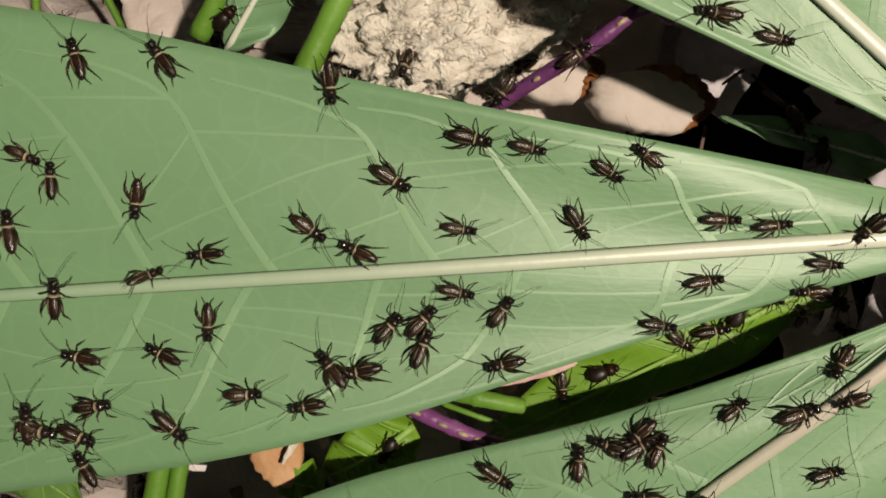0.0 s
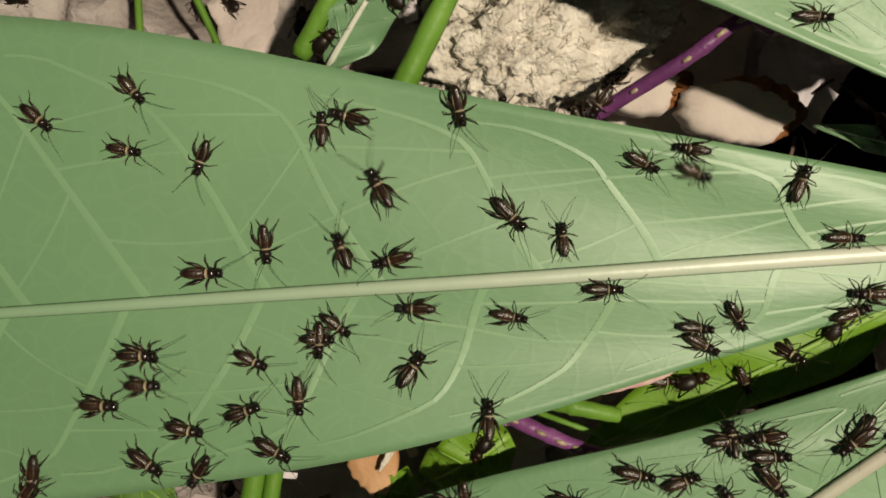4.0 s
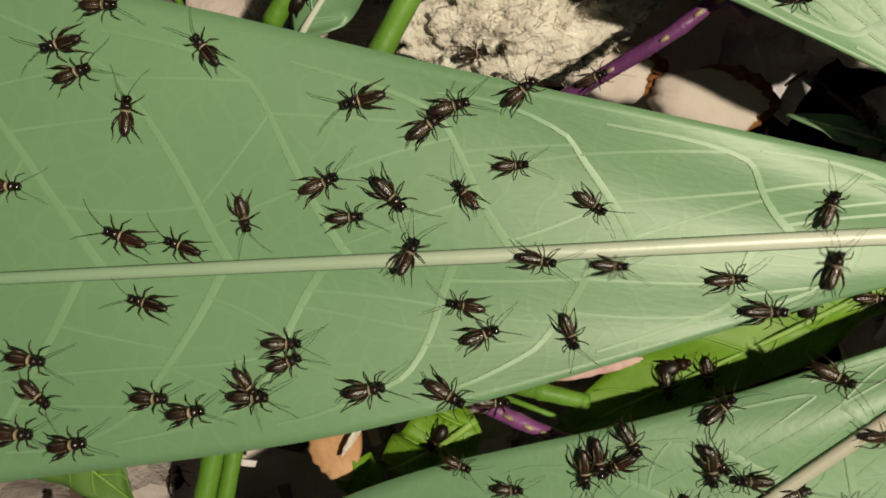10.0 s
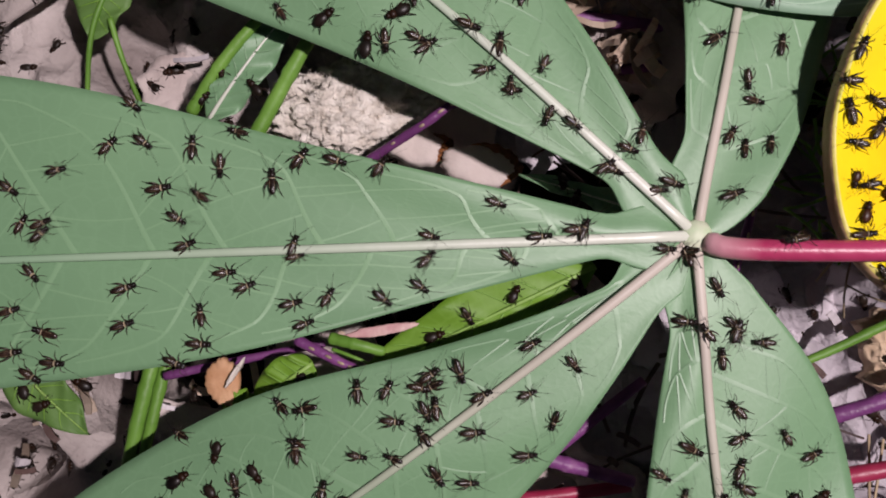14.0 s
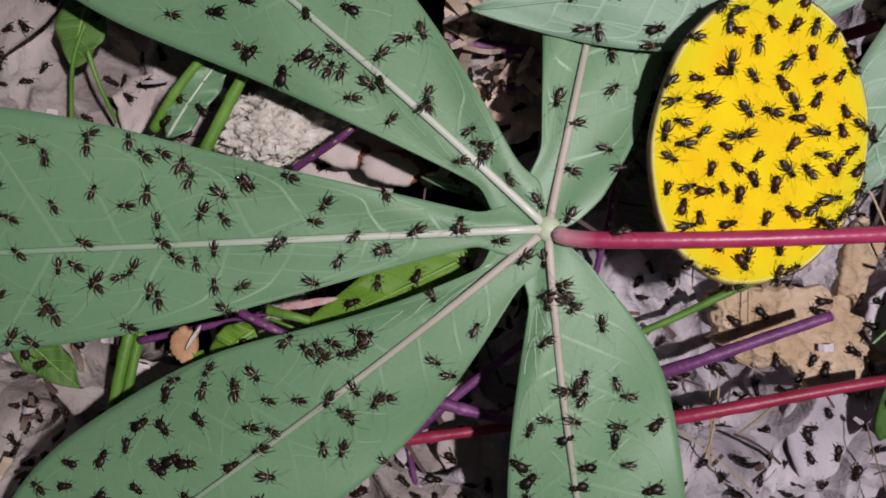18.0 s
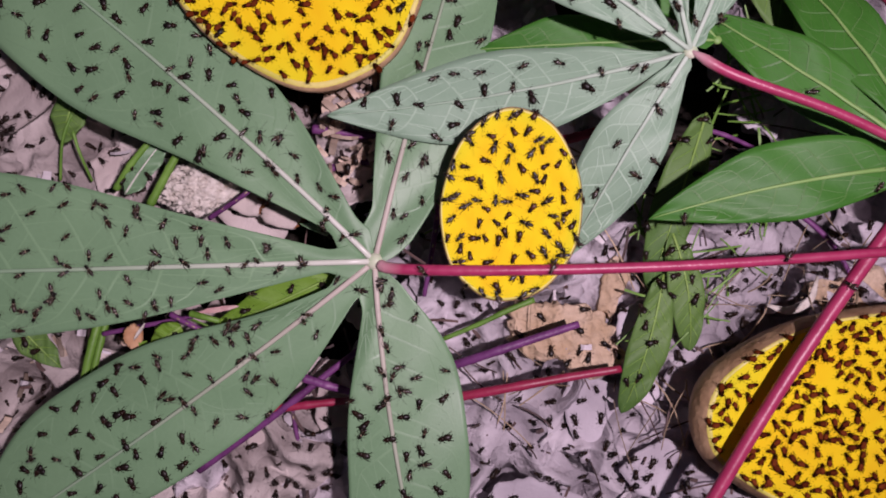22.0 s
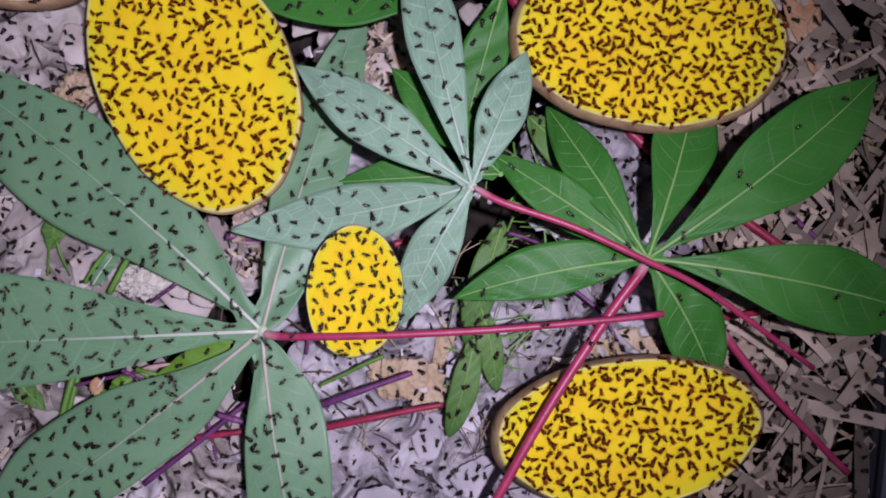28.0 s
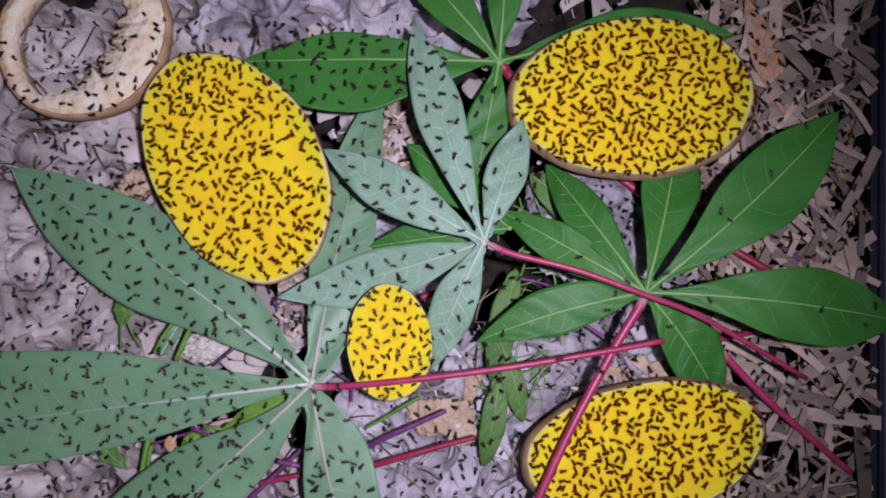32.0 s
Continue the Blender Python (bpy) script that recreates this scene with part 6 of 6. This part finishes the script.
    roam([(0, -0.1096, -0.1017, 43), (1, -0.1104, -0.1032, 56), (2, -0.1072, -0.1025, -118), (8, -0.1099, -0.1080, 36), (11, -0.1103, -0.1120, 25), (13, -0.1068, -0.1115, -7)])
    roam([(0, -0.1180, -0.1069, 72), (1, -0.1177, -0.1073, 100), (2, -0.1174, -0.1089, 5), (5, -0.1175, -0.1046, -166), (6, -0.1208, -0.1065, 47), (9, -0.1136, -0.1092, 5), (10, -0.1152, -0.1108, -175), (11, -0.1180, -0.1124, 30), (13, -0.1160, -0.1135, -27)])
    roam([(0, -0.0987, -0.1082, 22), (1, -0.0982, -0.1075, 4), (11, -0.1046, -0.1129, 20), (13, -0.0980, -0.1099, 12)])
    roam([(0, -0.1460, -0.1261, 51), (5, -0.1520, -0.1161, -77), (6, -0.1521, -0.1166, -71), (8, -0.1518, -0.1147, 4), (9, -0.1490, -0.1141, 18), (10, -0.1489, -0.1134, -16), (11, -0.1509, -0.1209, 16), (13, -0.1434, -0.1252, 100)])
    roam([(0, -0.1463, -0.0929, 50), (1, -0.1441, -0.0924, 94), (2, -0.1420, -0.0957, -26), (5, -0.1395, -0.1148, 3), (6, -0.1405, -0.1137, 87), (9, -0.1386, -0.1047, 83), (10, -0.1340, -0.1119, -80), (11, -0.1361, -0.1154, 59), (13, -0.1291, -0.1180, 1)])
    roam([(0, -0.1363, -0.1121, -28), (1, -0.1358, -0.1101, -86), (2, -0.1318, -0.1104, -5), (5, -0.1319, -0.1110, -76), (6, -0.1307, -0.1133, 81), (8, -0.1325, -0.1104, -76), (11, -0.1306, -0.1166, 58), (13, -0.1228, -0.1234, 1)])
    roam([(0, -0.1163, -0.0574, 175), (1, -0.1014, -0.0606, -35), (11, -0.1134, -0.0521, 21), (13, -0.1158, -0.0455, 89)])
    roam([(0, -0.1098, -0.0597, -11), (1, -0.1125, -0.0590, 3), (2, -0.1171, -0.0568, -2), (11, -0.1016, -0.0556, -156), (13, -0.1038, -0.0527, 1)])
    roam([(0, -0.1353, -0.0615, -145), (9, -0.1436, -0.0651, -114), (11, -0.1516, -0.0538, -56), (13, -0.1219, -0.0427, -18)])
    roam([(0, -0.1303, -0.0619, 40), (9, -0.1402, -0.0685, -65), (10, -0.1456, -0.0691, 44), (11, -0.1399, -0.0704, -1), (13, -0.1225, -0.0515, 49)])
    roam([(0, -0.1382, -0.0661, -122), (9, -0.1513, -0.0672, -92), (11, -0.1530, -0.0712, 20), (13, -0.1374, -0.0735, 13)])
    roam([(6, -0.1903, -0.1118, -30), (9, -0.1954, -0.1133, -10), (10, -0.1937, -0.1127, 15), (11, -0.1960, -0.1149, -7), (13, -0.1928, -0.1125, 2)])
    roam([(6, -0.1820, -0.1093, -11), (8, -0.1837, -0.1077, 4), (9, -0.1818, -0.1075, 18), (10, -0.1842, -0.1062, 5), (11, -0.1829, -0.1056, 12), (13, -0.1746, -0.1087, 38)])
    roam([(9, -0.1928, -0.0638, 160), (10, -0.1924, -0.0630, 4), (11, -0.1887, -0.0626, 38), (13, -0.1849, -0.0620, 12)])
    roam([(11, -0.0766, -0.0936, 78), (13, -0.0766, -0.0939, 0)])
    roam([(11, -0.0915, -0.0579, 101), (13, -0.0882, -0.0599, 81)])
    roam([(11, -0.1070, -0.0982, -24), (13, -0.0734, -0.1174, -23)])
    roam([(13, -0.0985, -0.0825, 6)])
    roam([(13, -0.0748, -0.0790, 71)])
    roam([(13, -0.1998, -0.1140, 2)])
    roam([(13, -0.2024, -0.1122, 2)])
    roam([(13, -0.1139, -0.1184, 11)])
    roam([(13, -0.1095, -0.1226, 83)])
    roam([(13, -0.1603, -0.1289, -1)])
    roam([(13, -0.1674, -0.1270, -1)])
    roam([(13, -0.0764, -0.0855, -48)])
    roam([(13, -0.0722, -0.0861, -48)])
    roam([(13, -0.0711, -0.0915, 13)])
    roam([(13, -0.0667, -0.0904, -21)])
    roam([(13, -0.0673, -0.0947, 78)])
    roam([(13, -0.0714, -0.0972, 83)])
    roam([(13, -0.0597, -0.0963, 47)])
    roam([(13, -0.0685, -0.1044, 83)])
    roam([(13, -0.0631, -0.1114, 76)])
    roam([(13, -0.0663, -0.1161, 28)])
    roam([(13, -0.0535, -0.1137, 19)])
    roam([(13, -0.0515, -0.1179, 74)])
    roam([(13, -0.0638, -0.1203, 76)])
    roam([(13, -0.1054, -0.0437, -70)])
    roam([(13, -0.0725, -0.0702, 69)])
    roam([(13, -0.0941, -0.0666, 44)])
    roam([(13, -0.0722, -0.0605, 89)])
    roam([(13, -0.0678, -0.0605, 88)])
    roam([(13, -0.0630, -0.0594, 87)])
    roam([(13, -0.0665, -0.0510, -7)])
    roam([(13, -0.0685, -0.0409, -6)])
    roam([(13, -0.0777, -0.0418, -17)])
    roam([(13, -0.0616, -0.0393, 87)])
    roam([(13, -0.0653, -0.0311, 88)])
    roam([(13, -0.0575, -0.0313, 87)])
    # those that come in along the large leaf later on
    rnd = random.Random(9)
    for i in range(96):
        p = W_LOBE.at(rnd.uniform(0.62, 0.95), rnd.uniform(-0.8, 0.8))
        q = free(lambda: W_LOBE.at(rnd.uniform(0.14, 0.72), rnd.uniform(-0.85, 0.85)), 0.0072)
        t = rnd.uniform(10.5, 13.5)
        a = math.degrees(math.atan2(q.y - p.y, q.x - p.x))
        roam([(0, p.x, p.y, rnd.uniform(0, 360)), (9.5, p.x + rnd.uniform(-.004, .004), p.y, rnd.uniform(0, 360)), (t, p.x, p.y, a), (t + 3.6, q.x, q.y, a + rnd.uniform(-60, 60))])
    # those on the other fingers and leaves
    for lb, n in ((L1[1], 26), (L1[3], 24), (L1[4], 24), (L1[2], 14), (L2[0], 11), (L2[1], 11), (L2[2], 12), (L2[3], 6), (L2[4], 8), (L3[0], 3), (L3[1], 4), (L3[4], 5), (L3[5], 4), (L3[6], 2)):
        for i in range(n):
            p = free(lambda: lb.at(rnd.uniform(0.22 if lb in L1 else 0.08, 0.92), rnd.uniform(-0.8, 0.8)), 0.0072)
            roam([(0, p.x, p.y, rnd.uniform(0, 360))], 0.008)
    # those that feed on the small slice
    for x, y, a in S_SPOTS:
        roam([(0, x, y, math.degrees(a))], 0.003)
    for x, y in ((-0.0595, -0.0786), (-0.0140, -0.0734), (0.0094, -0.0695), (0.0656, -0.0617), (0.0900, -0.0692)):
        roam([(0, x, y, 8 if rnd.random() < 0.5 else 188)], 0.002)
    for ob in (*CRICKET.children, CRICKET):
        bpy.data.objects.remove(ob)
    for i, ob in enumerate(SWARMS):
        c = Vector(ob.location)
        rows = []
        for j in range(17):
            far = 0.0013 if j else 0.0
            rows.append((2.0 * j, Matrix.Translation(c + Vector((rnd.uniform(-far, far), rnd.uniform(-far, far), 0))) @ Matrix.Rotation(radians(rnd.uniform(-0.7, 0.7) if j else 0), 4, "Z")))
        walk(ob, rows)



motions()
